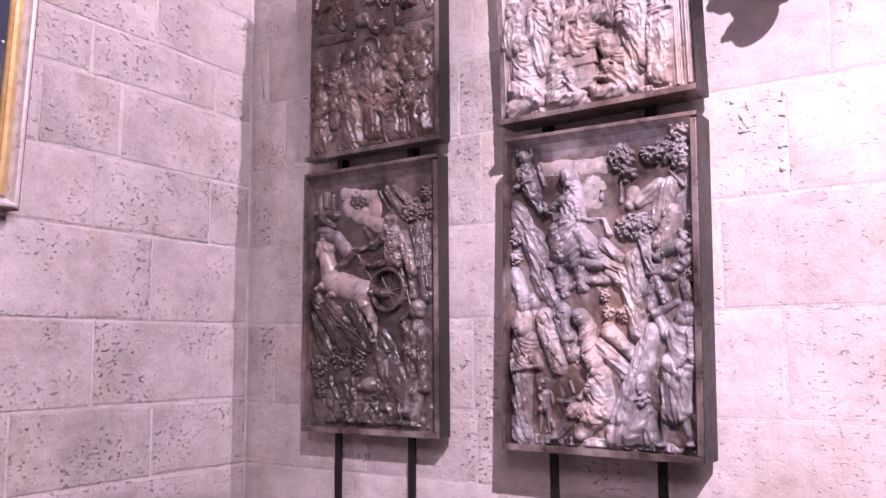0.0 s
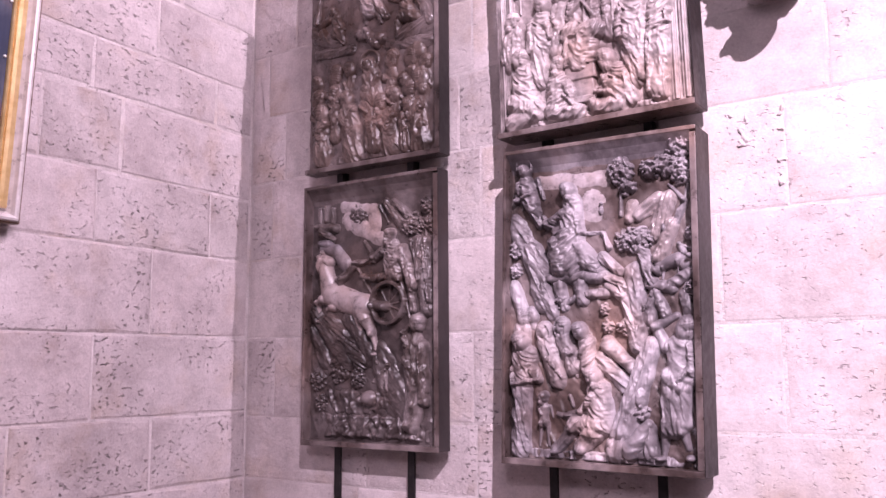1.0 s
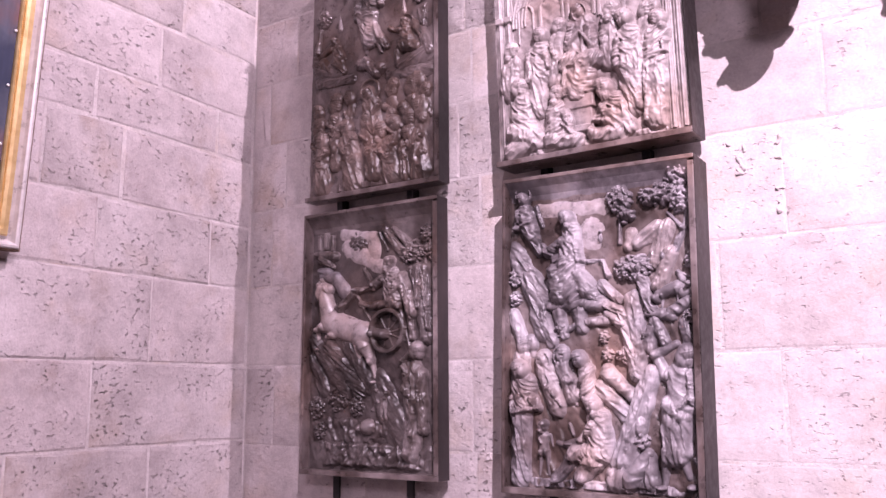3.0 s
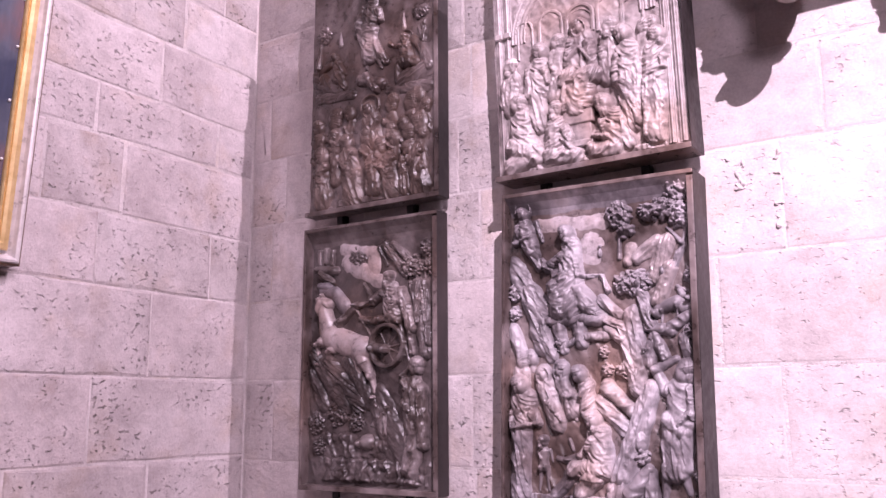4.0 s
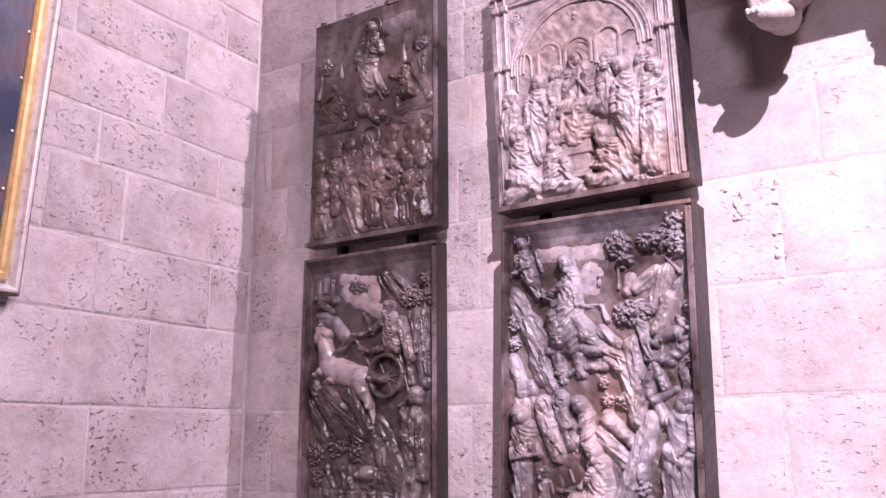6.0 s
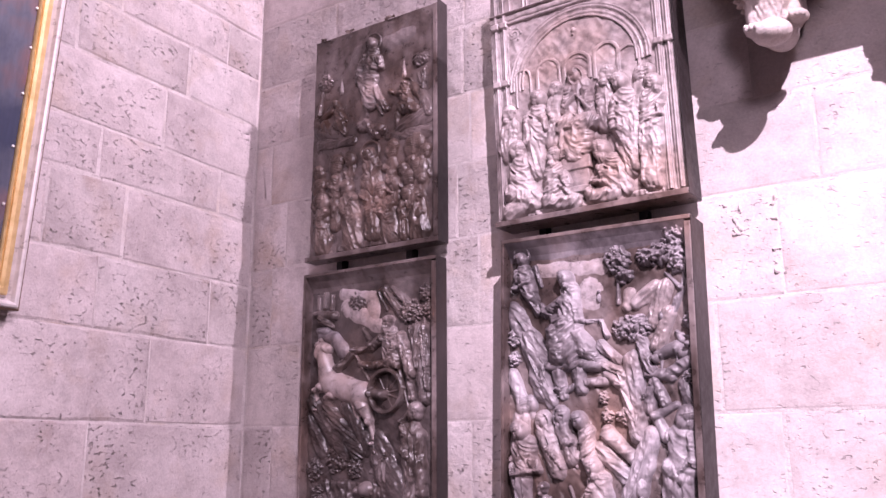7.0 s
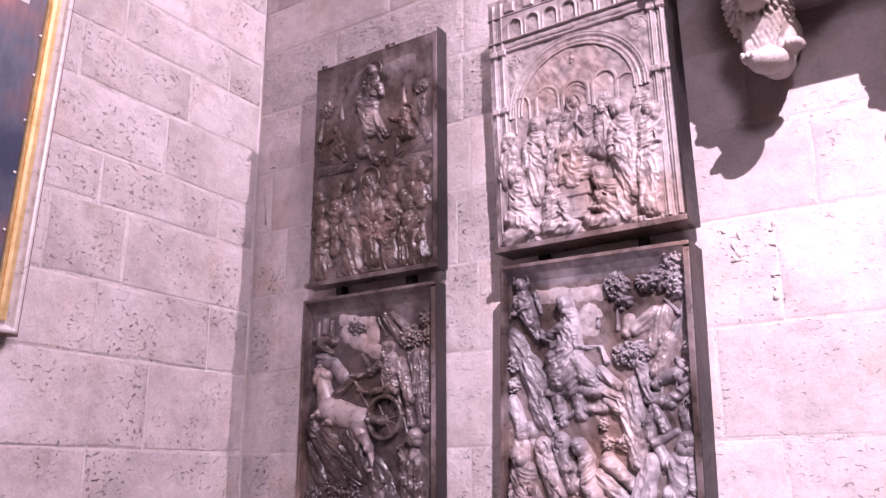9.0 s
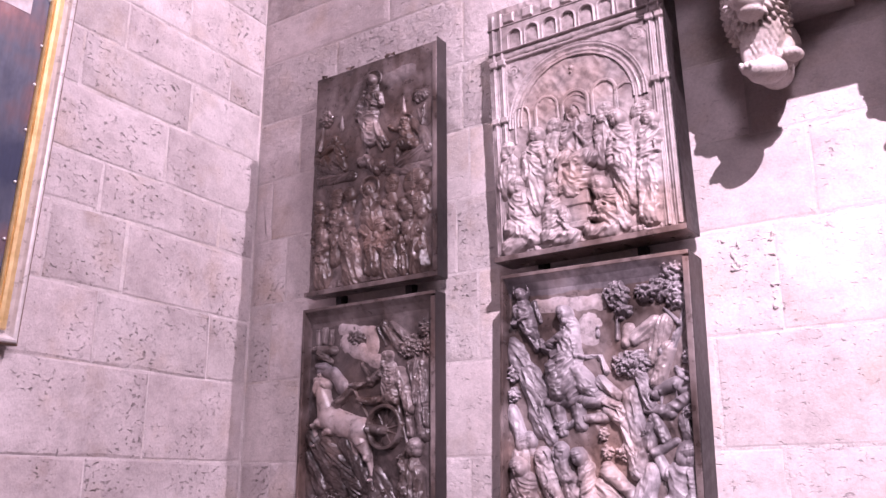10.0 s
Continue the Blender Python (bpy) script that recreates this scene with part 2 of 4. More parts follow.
class Carving:
    """One carved form: its heights over the back plane on a fine grid."""

    def __init__(self, u0, v0, u1, v1, step=0.0028):
        self.u, self.v = np.meshgrid(np.arange(u0, u1 + step, step), np.arange(v0, v1 + step, step))
        self.h = np.zeros_like(self.u)

    def top(self, h):
        self.h = np.maximum(self.h, h)
        return self

    def blob(self, u, v, ru, rv, h, turn=0.0, base=0.0):
        c, s = math.cos(radians(turn)), math.sin(radians(turn))
        a, b = self.u - u, self.v - v
        d = ((a * c + b * s) / ru) ** 2 + ((b * c - a * s) / rv) ** 2
        return self.top(np.where(d < 1, base + h * np.sqrt(np.clip(1 - d, 0, 1)), 0))

    def along(self, p, q):
        a, b = q[0] - p[0], q[1] - p[1]
        length = math.hypot(a, b) + 1e-9
        s = ((self.u - p[0]) * a + (self.v - p[1]) * b) / length**2
        side = ((self.u - p[0]) * b - (self.v - p[1]) * a) / length
        return s, side, length

    def limb(self, p, q, r0, r1, h, base=0.0, blend=0.0):
        """A rounded length from p to q; blend: the share of what lies below that it rides on."""
        s, side, length = self.along(p, q)
        c = np.clip(s, 0, 1)
        w = r0 + (r1 - r0) * c
        d = (side**2 + ((s - c) * length) ** 2) / w**2
        return self.top(np.where(d < 1, base + blend * self.h + h * np.sqrt(np.clip(1 - d, 0, 1)), 0))

    def head(self, u, v, r, h, seed=0, turn=0.0, base=0.0, veil=False):
        """A plain egg-shaped head with a mass of hair, some with a beard."""
        self.limb((u, v - 1.6 * r), (u, v), 0.6 * r, 0.5 * r, 0.6 * h, base)
        shift = 0.3 * r * (1 if seed % 2 else -1)
        curls = 0.0045 * (np.abs(np.sin(430 * (self.u - u) + 7 * wavy(self.u, self.v, 60, seed))) * np.abs(np.sin(380 * (self.v - v) + 7 * wavy(self.u, self.v, 60, seed + 1))))
        flat = h * 0.98
        self.blob(u - 0.5 * shift, v - 0.12 * r, 0.8 * r, 1.12 * r, flat, turn, base)
        around = [(shift, 0.42, 1.0, 0.9, 1.0), (1.25 * shift, -0.1, 0.70, 0.95, 0.86)]
        if seed % 3 == 0 and not veil:
            around.append((-0.6 * shift, -0.95, 0.6, 0.7, 0.98))
        for a, b, ra, rb, k in around:
            d = ((self.u - u - a) / (ra * r)) ** 2 + ((self.v - v - b * r) / (rb * r)) ** 2
            self.top(np.where(d < 1, base + k * h * np.sqrt(np.clip(1 - d, 0, 1)) ** 0.7 + curls, 0))
        if veil:
            ring = ((self.u - u) / (1.28 * r)) ** 2 + ((self.v - v + 0.1 * r) / (1.65 * r)) ** 2
            inner = ((self.u - u + 0.4 * shift) / (0.8 * r)) ** 2 + ((self.v - v + 0.25 * r) / (1.1 * r)) ** 2
            self.top(np.where((ring < 1) & (inner > 1), base + 1.0 * h * np.sqrt(np.clip(1.25 - ring, 0, 1)), 0))
        return self

    def mesh(self, name, chip=0.0009):
        h = np.where(self.h > 0, self.h + chip * (2 * rough(self.u, self.v, 160, 5) - 1) + chip * (2 * wavy(self.u, self.v, 60, 8) - 1), 0)
        inside = h > 0.0004
        cell = inside[:-1, :-1] | inside[1:, :-1] | inside[:-1, 1:] | inside[1:, 1:]
        h = np.where(inside, h, -0.004)
        used = np.zeros_like(inside)
        for a, b in ((0, 0), (1, 0), (0, 1), (1, 1)):
            used[a : a + cell.shape[0], b : b + cell.shape[1]] |= cell
        number = np.cumsum(used).reshape(used.shape) - 1
        verts = np.stack([self.u[used], -h[used], self.v[used]], -1)
        j, i = np.nonzero(cell)
        faces = np.stack([number[j, i], number[j, i + 1], number[j + 1, i + 1], number[j + 1, i]], -1)
        me = bpy.data.meshes.new(name)
        me.vertices.add(len(verts))
        me.vertices.foreach_set("co", verts.ravel())
        me.loops.add(faces.size)
        me.loops.foreach_set("vertex_index", faces.ravel())
        me.polygons.add(len(faces))
        me.polygons.foreach_set("loop_start", np.arange(0, faces.size, 4))
        me.polygons.foreach_set("use_smooth", np.ones(len(faces), bool))
        me.update(calc_edges=True)
        me.validate()
        return me


def carved(panel, name, carving, chip=0.0009):
    table = MASSES if name in ("carved_rock", "carved_tree", "carved_cloud", "carved_bush") else STONES
    return linked(name, carving.mesh(name, chip), table[panel.name], panel)


STONES, BACKS, MASSES = {}, {}, {}
W = 0.645                              # a panel's breadth


def creases(along, across, scale, seed, broken=0.22):
    """Uneven folds running across a length: crisp crests and soft hollows, about zero."""
    n = wavy(along, broken * across, scale, seed)
    m = wavy(along + 0.3 * across, 0.35 * across, 2.1 * scale, seed + 5)
    return (1 - np.abs(2.6 * n - 1.3)) * 0.75 + 0.35 * (1 - np.abs(2 * m - 1)) - 0.55


def L(p, q, r0, r1, h, folds=0.0, swag=0.0, seed=0):
    """A rounded length from p to q; folds: hanging folds across it; swag: the spacing of hanging loops along it."""
    r = 1.25 * max(r0, r1)

    def cut(c):
        s, side, length = c.along(p, q)
        k = np.clip(s, 0, 1)
        w = (r0 + (r1 - r0) * k) * (1 + (0.26 if folds or swag else 0.06) * (wavy(c.u, c.v, 34, seed) - 0.5))
        x = side / w
        d = x**2 + ((s - k) * length / w) ** 2
        rise = np.minimum(h, np.maximum(c.h, 0.2 * h) + 1.05 * w)
        body = rise * np.clip(1 - d, 0, 1) ** (0.5 if h > 0.0165 else 1.2)
        deep = min(0.014, 0.34 * h) * np.clip(1.5 - d, 0, 1)
        far = s * length
        if folds:
            body = body + deep * creases(side + 0.25 * math.sin(2.1 * seed) * far, far, 1.0 * folds / max(r0, r1), seed)
        if swag:
            bow = far - 0.55 * math.sin(1.7 * seed) * side - 0.5 * w * (1 - x * x)
            body = body + 0.8 * deep * creases(bow + 0.35 * w * (wavy(c.u, c.v, 16, seed) - 0.5), side, 1.35 / swag, seed, 0.5)
        c.top(np.where(d < 1, np.maximum(body, 0.0015), 0))

    return (min(p[0], q[0]) - r, min(p[1], q[1]) - r, max(p[0], q[0]) + r, max(p[1], q[1]) + r), cut


def B(p, ra, rb, h, turn=0.0):
    """A rounded boss."""
    r = max(ra, rb) + 0.004
    return (p[0] - r, p[1] - r, p[0] + r, p[1] + r), lambda c: c.blob(p[0], p[1], ra, rb, h, turn)


def O(p, outer, inner, h):
    """A flat ring."""
    r = outer + 0.004

    def cut(c):
        d = np.hypot(c.u - p[0], c.v - p[1])
        c.top(np.where((d < outer) & (d > inner), h, np.where(d <= inner, 0.3 * h, 0) if h < 0.031 else 0))

    return (p[0] - r, p[1] - r, p[0] + r, p[1] + r), cut


def K(p, ra, rb, h):
    """An upright block with slightly worn edges."""

    def cut(c):
        e = np.minimum(ra - np.abs(c.u - p[0]), rb - np.abs(c.v - p[1])) - 0.003 * wavy(c.u, c.v, 60, 3)
        c.top(np.where(e > 0, h * np.clip(0.7 + e / 0.012, 0, 1), 0))

    return (p[0] - ra - 0.004, p[1] - rb - 0.004, p[0] + ra + 0.004, p[1] + rb + 0.004), cut


def H(p, r, h, seed=0, veil=False):
    """A plain head; r takes in the hair."""
    r *= 0.84
    return (p[0] - 2.2 * r, p[1] - 2.2 * r, p[0] + 2.2 * r, p[1] + 2.2 * r), lambda c: c.head(p[0], p[1], r, h, seed, 9 if seed % 2 else -9, 0.0, veil)


def lumps(p, ra, rb, count, size, h, seed):
    """A cluster of leaves or curls, higher towards its middle."""
    g = random.Random(seed)
    made = [B(p, 0.85 * ra, 0.85 * rb, 0.62 * h)]
    for _ in range(2 * count):
        a, d = 2 * math.pi * g.random(), math.sqrt(g.random())
        k = size * (0.55 + 0.7 * g.random())
        made.append(B((p[0] + ra * d * math.cos(a), p[1] + rb * d * math.sin(a)), k, 0.58 * k, h * (0.55 + 0.45 * (1 - d * d)) * (0.72 + 0.28 * g.random()), 180 * g.random()))
    return made


def carve(panel, name, *strokes, chip=0.0008, stone=None):
    """One carved form out of its strokes, kept inside the panel's edges."""
    inner, tall = 0.014, 0.97
    u0, v0 = max(inner, min(s[0][0] for s in strokes)), max(0.012, min(s[0][1] for s in strokes))
    u1, v1 = min(W - inner, max(s[0][2] for s in strokes)), min(tall, max(s[0][3] for s in strokes))
    if name == "carved_rock" and len(strokes) > 1:
        for stroke in strokes:
            carve(panel, name, stroke, chip=chip, stone=stone)
        return None
    c = Carving(u0, v0, u1, v1, 0.0024)
    for _, cut in strokes:
        cut(c)
    ob = carved(panel, name, c, chip)
    if stone:
        ob.data.materials[0] = stone
    return ob


def rock(panel, u0, v0, u1, v1, deep, seed=0, slant=0.0, name="carved_rock"):
    """A craggy mass between two corners, with strata running at a slant."""
    c = Carving(u0 * W, v0, u1 * W, v1)
    x, y = (c.u - u0 * W) / ((u1 - u0) * W), (c.v - v0) / (v1 - v0)
    edge = np.clip(np.minimum(np.minimum(x, 1 - x), np.minimum(y, 1 - y)) * 5, 0, 1)
    strata = np.abs(np.sin(math.pi * ((c.v + slant * c.u) * 9 + 3.2 * rough(c.u, c.v, 10, seed))))
    crag = rough(c.u, c.v, 22, seed + 4)
    ridge = 1 - 2 * np.abs(rough(c.u + 0.4 * slant * c.v, 0.55 * c.v, 26, seed + 7) - 0.52)
    h = deep * (0.05 + 0.45 * crag + 0.18 * strata + 0.5 * ridge**3) * np.sqrt(edge) - 0.35 * deep * (1 - edge) * (0.5 + wavy(c.u, c.v, 25, seed))
    c.top(np.maximum(h, 0.0014))
    return carved(panel, name, c)


def relief_panel(x, z, stone, label, rims, back_depth, tall=1.0, cove=False, front=-0.11, lean=0.0, wild=0.006, low=0.0, thick=0.07, back=None, mass=None, roll=0.0, broad=1.0, high=1.0):
    """The slab with its raised edges; returns the Empty at the lower left corner of the back plane."""
    p = thing("relief_panel", pose(x, front + back_depth, z, lean, roll), label, "relief", "alabaster reliefs on the wall")
    p.scale = (broad, 1, high)
    STONES[p.name] = stone
    # Darker backs and masses: recess shade as well as patina, put into the colour.
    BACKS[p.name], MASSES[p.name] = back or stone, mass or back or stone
    thick -= back_depth
    slab = box((0.001, 0, 0.001), (W - 0.001, thick, tall - 0.001), 0.002)
    part("slab", slab, ALABASTER_EDGE, p, "near-black slab edge")
    # A thin near-black skin over the slab's right side only.
    part("edge_skin", box((W, -back_depth + 0.003, 0.002), (W + 0.0016, thick - 0.002, tall - 0.002)), ALABASTER_EDGE, p, "near-black right side edge")
    ground = Carving(0.004, 0.004, W - 0.004, tall - 0.004, 0.0032)
    k = int(x * 10)
    crease = 1 - 2 * np.abs(rough(ground.u + 0.5 * ground.v, 0.6 * ground.v, 17, k) - 0.52)
    share = np.clip(1.2 - ground.v / tall, 0.12, 1) if low else 1.0
    ground.top(0.001 + 0.006 * rough(ground.u, ground.v, 9, k) + (wild * crease**2 + 0.5 * wild * rough(ground.u, ground.v, 38, k + 3)) * share)
    # Where back is given, the sunk ground's colour holds shade between the figures.
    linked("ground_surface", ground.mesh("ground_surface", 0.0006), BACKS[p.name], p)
    for side in rims:
        wide = {"bottom": 0.02, "top": 0.014, "left": 0.012, "right": 0.02}[side]
        a, b = {"bottom": ((0, 0), (W, wide)), "top": ((0, tall - wide), (W, tall)),
                "left": ((0, wide), (wide, tall - wide)), "right": ((W - wide, wide), (W, tall - wide))}[side]
        part("rim", box((a[0] + 0.0004, -back_depth, a[1] + 0.0004), (b[0] - 0.0004, thick - 0.001, b[1] - 0.0004), 0.0025), ALABASTER_DARK, p, "dark worn rim")
    if cove:
        bm = bmesh.new()
        profile = [(-back_depth + 0.002, tall - 0.014), (-0.6 * back_depth, tall - 0.032), (-0.25 * back_depth, tall - 0.055), (-0.002, tall - 0.078), (0.0, tall - 0.014)]
        rows = [[bm.verts.new((u, y, v)) for y, v in profile] for u in (0.012, W - 0.02)]
        for i in range(5):
            bm.faces.new([rows[0][i], rows[0][(i + 1) % 5], rows[1][(i + 1) % 5], rows[1][i]])
        bm.faces.new(rows[0][::-1])
        bm.faces.new(rows[1])
        bmesh.ops.recalc_face_normals(bm, faces=bm.faces)
        part("cove", bm, stone, p)
    return p


ALL = ("bottom", "top", "left", "right")

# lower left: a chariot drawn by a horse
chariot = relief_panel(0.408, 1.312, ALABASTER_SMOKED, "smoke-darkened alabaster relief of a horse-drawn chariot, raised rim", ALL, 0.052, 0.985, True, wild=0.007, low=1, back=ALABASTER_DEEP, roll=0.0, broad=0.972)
carve(chariot, "carved_cloud", L((0.206, 0.845), (0.364, 0.752), 0.058, 0.037, 0.013, 0, 0.05, 4), L((0.173, 0.898), (0.327, 0.866), 0.034, 0.041, 0.012, 0, 0.06, 6), B((0.327, 0.832), 0.037, 0.066, 0.015), stone=ALABASTER_MILKY)
carve(chariot, "carved_cloud", *lumps((0.245, 0.858), 0.041, 0.034, 26, 0.014, 0.024, 11))
carve(chariot, "carved_cloud", L((0.383, 0.894), (0.455, 0.805), 0.019, 0.021, 0.024, 2.4, 0, 3), L((0.419, 0.890), (0.497, 0.830), 0.015, 0.017, 0.026, 2, 0, 5), L((0.352, 0.883), (0.389, 0.817), 0.013, 0.0094, 0.018, 1.5, 0, 6))
carve(chariot, "carved_tower", K((0.055, 0.874), 0.012, 0.034, 0.02), K((0.089, 0.878), 0.011, 0.037, 0.024), K((0.121, 0.869), 0.010, 0.034, 0.02), L((0.039, 0.829), (0.134, 0.817), 0.017, 0.021, 0.026, 0, 0.02, 2), L((0.067, 0.808), (0.121, 0.773), 0.021, 0.013, 0.03, 2, 0, 4))
carve(chariot, "carved_tree", L((0.532, 0.738), (0.571, 0.488), 0.024, 0.032, 0.03, 3, 0, 8), L((0.566, 0.735), (0.588, 0.523), 0.017, 0.021, 0.036, 2.4, 0, 9), L((0.497, 0.741), (0.543, 0.598), 0.011, 0.017, 0.03, 2, 0, 2))
carve(chariot, "carved_tree", L((0.532, 0.756), (0.503, 0.796), 0.0084, 0.0056, 0.03), L((0.566, 0.753), (0.573, 0.854), 0.0084, 0.0056, 0.03), *lumps((0.506, 0.803), 0.058, 0.041, 46, 0.010, 0.042, 5), *lumps((0.575, 0.863), 0.028, 0.032, 24, 0.010, 0.042, 6), *lumps((0.590, 0.797), 0.024, 0.037, 20, 0.010, 0.04, 7))
carve(chariot, "carved_rock", L((0.030, 0.500), (0.191, 0.312), 0.032, 0.045, 0.028, 3, 0, 3), L((0.111, 0.468), (0.267, 0.311), 0.034, 0.041, 0.03, 3, 0, 4), L((0.203, 0.465), (0.317, 0.320), 0.032, 0.037, 0.024, 3, 0, 5), L((0.018, 0.432), (0.087, 0.313), 0.024, 0.037, 0.022, 2.5, 0, 6))
carve(chariot, "carved_rock", L((0.353, 0.347), (0.472, 0.129), 0.047, 0.056, 0.022, 2.5, 0, 3), L((0.329, 0.329), (0.378, 0.218), 0.028, 0.037, 0.026, 2, 0, 5))
for at, r, k in (((0.050, 0.243), 0.041, 3), ((0.159, 0.276), 0.049, 4), ((0.253, 0.249), 0.037, 5), ((0.069, 0.158), 0.032, 6)):
    carve(chariot, "carved_bush", *lumps(at, r, r, 38, 0.26 * r, 0.038, k))
rock(chariot, 0.03, 0.02, 0.97, 0.13, 0.036, 5, 0.1)
rock(chariot, 0.06, 0.10, 0.72, 0.22, 0.026, 8, 0.5)
carve(chariot, "carved_animal", B((0.311, 0.176), 0.043, 0.031, 0.044), B((0.270, 0.171), 0.017, 0.017, 0.04), L((0.283, 0.162), (0.283, 0.139), 0.0084, 0.0075, 0.03), L((0.339, 0.163), (0.342, 0.140), 0.0084, 0.0075, 0.03))
carve(chariot, "carved_horse", L((0.074, 0.742), (0.135, 0.730), 0.022, 0.028, 0.03), L((0.054, 0.764), (0.101, 0.755), 0.015, 0.024, 0.034), L((0.135, 0.730), (0.181, 0.679), 0.028, 0.034, 0.026), stone=ALABASTER_GREY)
carve(chariot, "carved_horse", L((0.137, 0.557), (0.281, 0.507), 0.052, 0.049, 0.040), B((0.281, 0.507), 0.058, 0.054, 0.052), B((0.123, 0.565), 0.051, 0.052, 0.047), L((0.113, 0.566), (0.085, 0.676), 0.049, 0.030, 0.044), L((0.079, 0.695), (0.058, 0.658), 0.028, 0.016, 0.05), L((0.068, 0.707), (0.109, 0.689), 0.024, 0.022, 0.044), B((0.084, 0.724), 0.0075, 0.012, 0.048),
      L((0.084, 0.547), (0.049, 0.537), 0.024, 0.014, 0.047), L((0.049, 0.537), (0.060, 0.470), 0.014, 0.0084, 0.045), B((0.063, 0.462), 0.010, 0.0084, 0.044), L((0.137, 0.516), (0.095, 0.508), 0.021, 0.012, 0.034), L((0.285, 0.481), (0.321, 0.413), 0.039, 0.019, 0.048), L((0.321, 0.413), (0.341, 0.348), 0.017, 0.011, 0.044), B((0.339, 0.334), 0.014, 0.010, 0.044), L((0.247, 0.482), (0.267, 0.405), 0.022, 0.012, 0.03), chip=0.0004, stone=ALABASTER_MILKY)
carve(chariot, "carved_banner", L((0.160, 0.612), (0.247, 0.675), 0.022, 0.014, 0.05, 1.6, 0, 3), L((0.247, 0.675), (0.328, 0.680), 0.014, 0.011, 0.046, 1.4, 0, 4), L((0.247, 0.655), (0.316, 0.555), 0.0075, 0.0075, 0.046))
carve(chariot, "carved_wheel", O((0.401, 0.518), 0.081, 0.068, 0.036), L((0.328, 0.512), (0.389, 0.505), 0.022, 0.019, 0.050), B((0.383, 0.505), 0.021, 0.021, 0.050), *[L((0.389, 0.511), (0.418 + 0.072 * math.cos(a), 0.520 + 0.074 * math.sin(a)), 0.0056, 0.0066, 0.031) for a in (0.1, 0.9, 1.7, 2.5, 3.3, 4.1, 4.9, 5.7)], chip=0.0005)
carve(chariot, "carved_chariot_box", L((0.309, 0.615), (0.449, 0.612), 0.017, 0.021, 0.044, 0, 0.02, 3), L((0.449, 0.604), (0.496, 0.454), 0.013, 0.0094, 0.034), L((0.265, 0.625), (0.315, 0.612), 0.013, 0.013, 0.036))
carve(chariot, "carved_figure", L((0.416, 0.710), (0.421, 0.629), 0.043, 0.049, 0.036, 0, 0.017, 3), L((0.461, 0.706), (0.510, 0.582), 0.028, 0.028, 0.040, 2.6, 0, 5), L((0.496, 0.647), (0.508, 0.490), 0.021, 0.017, 0.034, 2, 0, 6), L((0.371, 0.709), (0.328, 0.688), 0.022, 0.021, 0.042, 0, 0.013, 2), L((0.328, 0.688), (0.280, 0.754), 0.014, 0.0084, 0.040), L((0.443, 0.679), (0.413, 0.625), 0.021, 0.015, 0.046, 0, 0.013, 4), H((0.405, 0.766), 0.025, 0.050, 3), L((0.406, 0.744), (0.408, 0.701), 0.016, 0.0075, 0.046, 2, 0, 3))
carve(chariot, "carved_figure", L((0.513, 0.367), (0.524, 0.219), 0.049, 0.045, 0.044, 3.0, 0, 3), L((0.524, 0.237), (0.506, 0.086), 0.043, 0.041, 0.042, 3.0, 0, 8), L((0.553, 0.362), (0.563, 0.166), 0.024, 0.022, 0.046, 2, 0, 5), L((0.496, 0.363), (0.467, 0.409), 0.022, 0.014, 0.048, 0, 0.014, 3), L((0.467, 0.409), (0.490, 0.436), 0.011, 0.0075, 0.05), H((0.530, 0.439), 0.036, 0.054, 5), L((0.484, 0.309), (0.541, 0.264), 0.024, 0.021, 0.05, 0, 0.015, 4))
carve(chariot, "carved_figure", L((0.384, 0.269), (0.390, 0.218), 0.024, 0.028, 0.030, 2, 0, 3), L((0.360, 0.264), (0.329, 0.236), 0.013, 0.011, 0.034, 1.5, 0, 4), H((0.396, 0.290), 0.014, 0.036, 3), H((0.356, 0.303), 0.012, 0.034, 4))

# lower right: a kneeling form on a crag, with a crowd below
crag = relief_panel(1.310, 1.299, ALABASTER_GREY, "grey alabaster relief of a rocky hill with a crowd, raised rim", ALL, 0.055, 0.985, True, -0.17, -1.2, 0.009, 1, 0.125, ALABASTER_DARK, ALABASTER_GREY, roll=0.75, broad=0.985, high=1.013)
carve(crag, "carved_cloud", B((0.303, 0.788), 0.059, 0.069, 0.012), L((0.118, 0.880), (0.337, 0.866), 0.039, 0.039, 0.010, 0, 0.05, 3), stone=ALABASTER_MILKY)
carve(crag, "carved_rock", L((0.020, 0.750), (0.130, 0.594), 0.039, 0.043, 0.026, 2.4, 0, 3), L((0.082, 0.660), (0.130, 0.501), 0.035, 0.039, 0.034, 2.2, 0, 4), L((0.021, 0.547), (0.058, 0.462), 0.024, 0.029, 0.03, 2, 0, 5), L((0.130, 0.543), (0.165, 0.459), 0.026, 0.026, 0.036, 2, 0, 6))
carve(crag, "carved_rock", L((0.154, 0.570), (0.323, 0.568), 0.020, 0.024, 0.050, 0, 0.03, 3), L((0.188, 0.550), (0.205, 0.478), 0.026, 0.018, 0.036, 2, 0, 5), L((0.257, 0.547), (0.267, 0.497), 0.029, 0.024, 0.036, 2, 0, 6))
carve(crag, "carved_rock", L((0.202, 0.484), (0.256, 0.512), 0.012, 0.015, 0.052, 0, 0.02, 3), L((0.256, 0.512), (0.350, 0.518), 0.015, 0.018, 0.056, 0, 0.02, 4), L((0.350, 0.533), (0.403, 0.506), 0.018, 0.024, 0.056, 1.5, 0, 5), L((0.323, 0.584), (0.408, 0.531), 0.020, 0.020, 0.046, 2, 0, 7), L((0.334, 0.623), (0.388, 0.580), 0.022, 0.018, 0.034, 2, 0, 8))
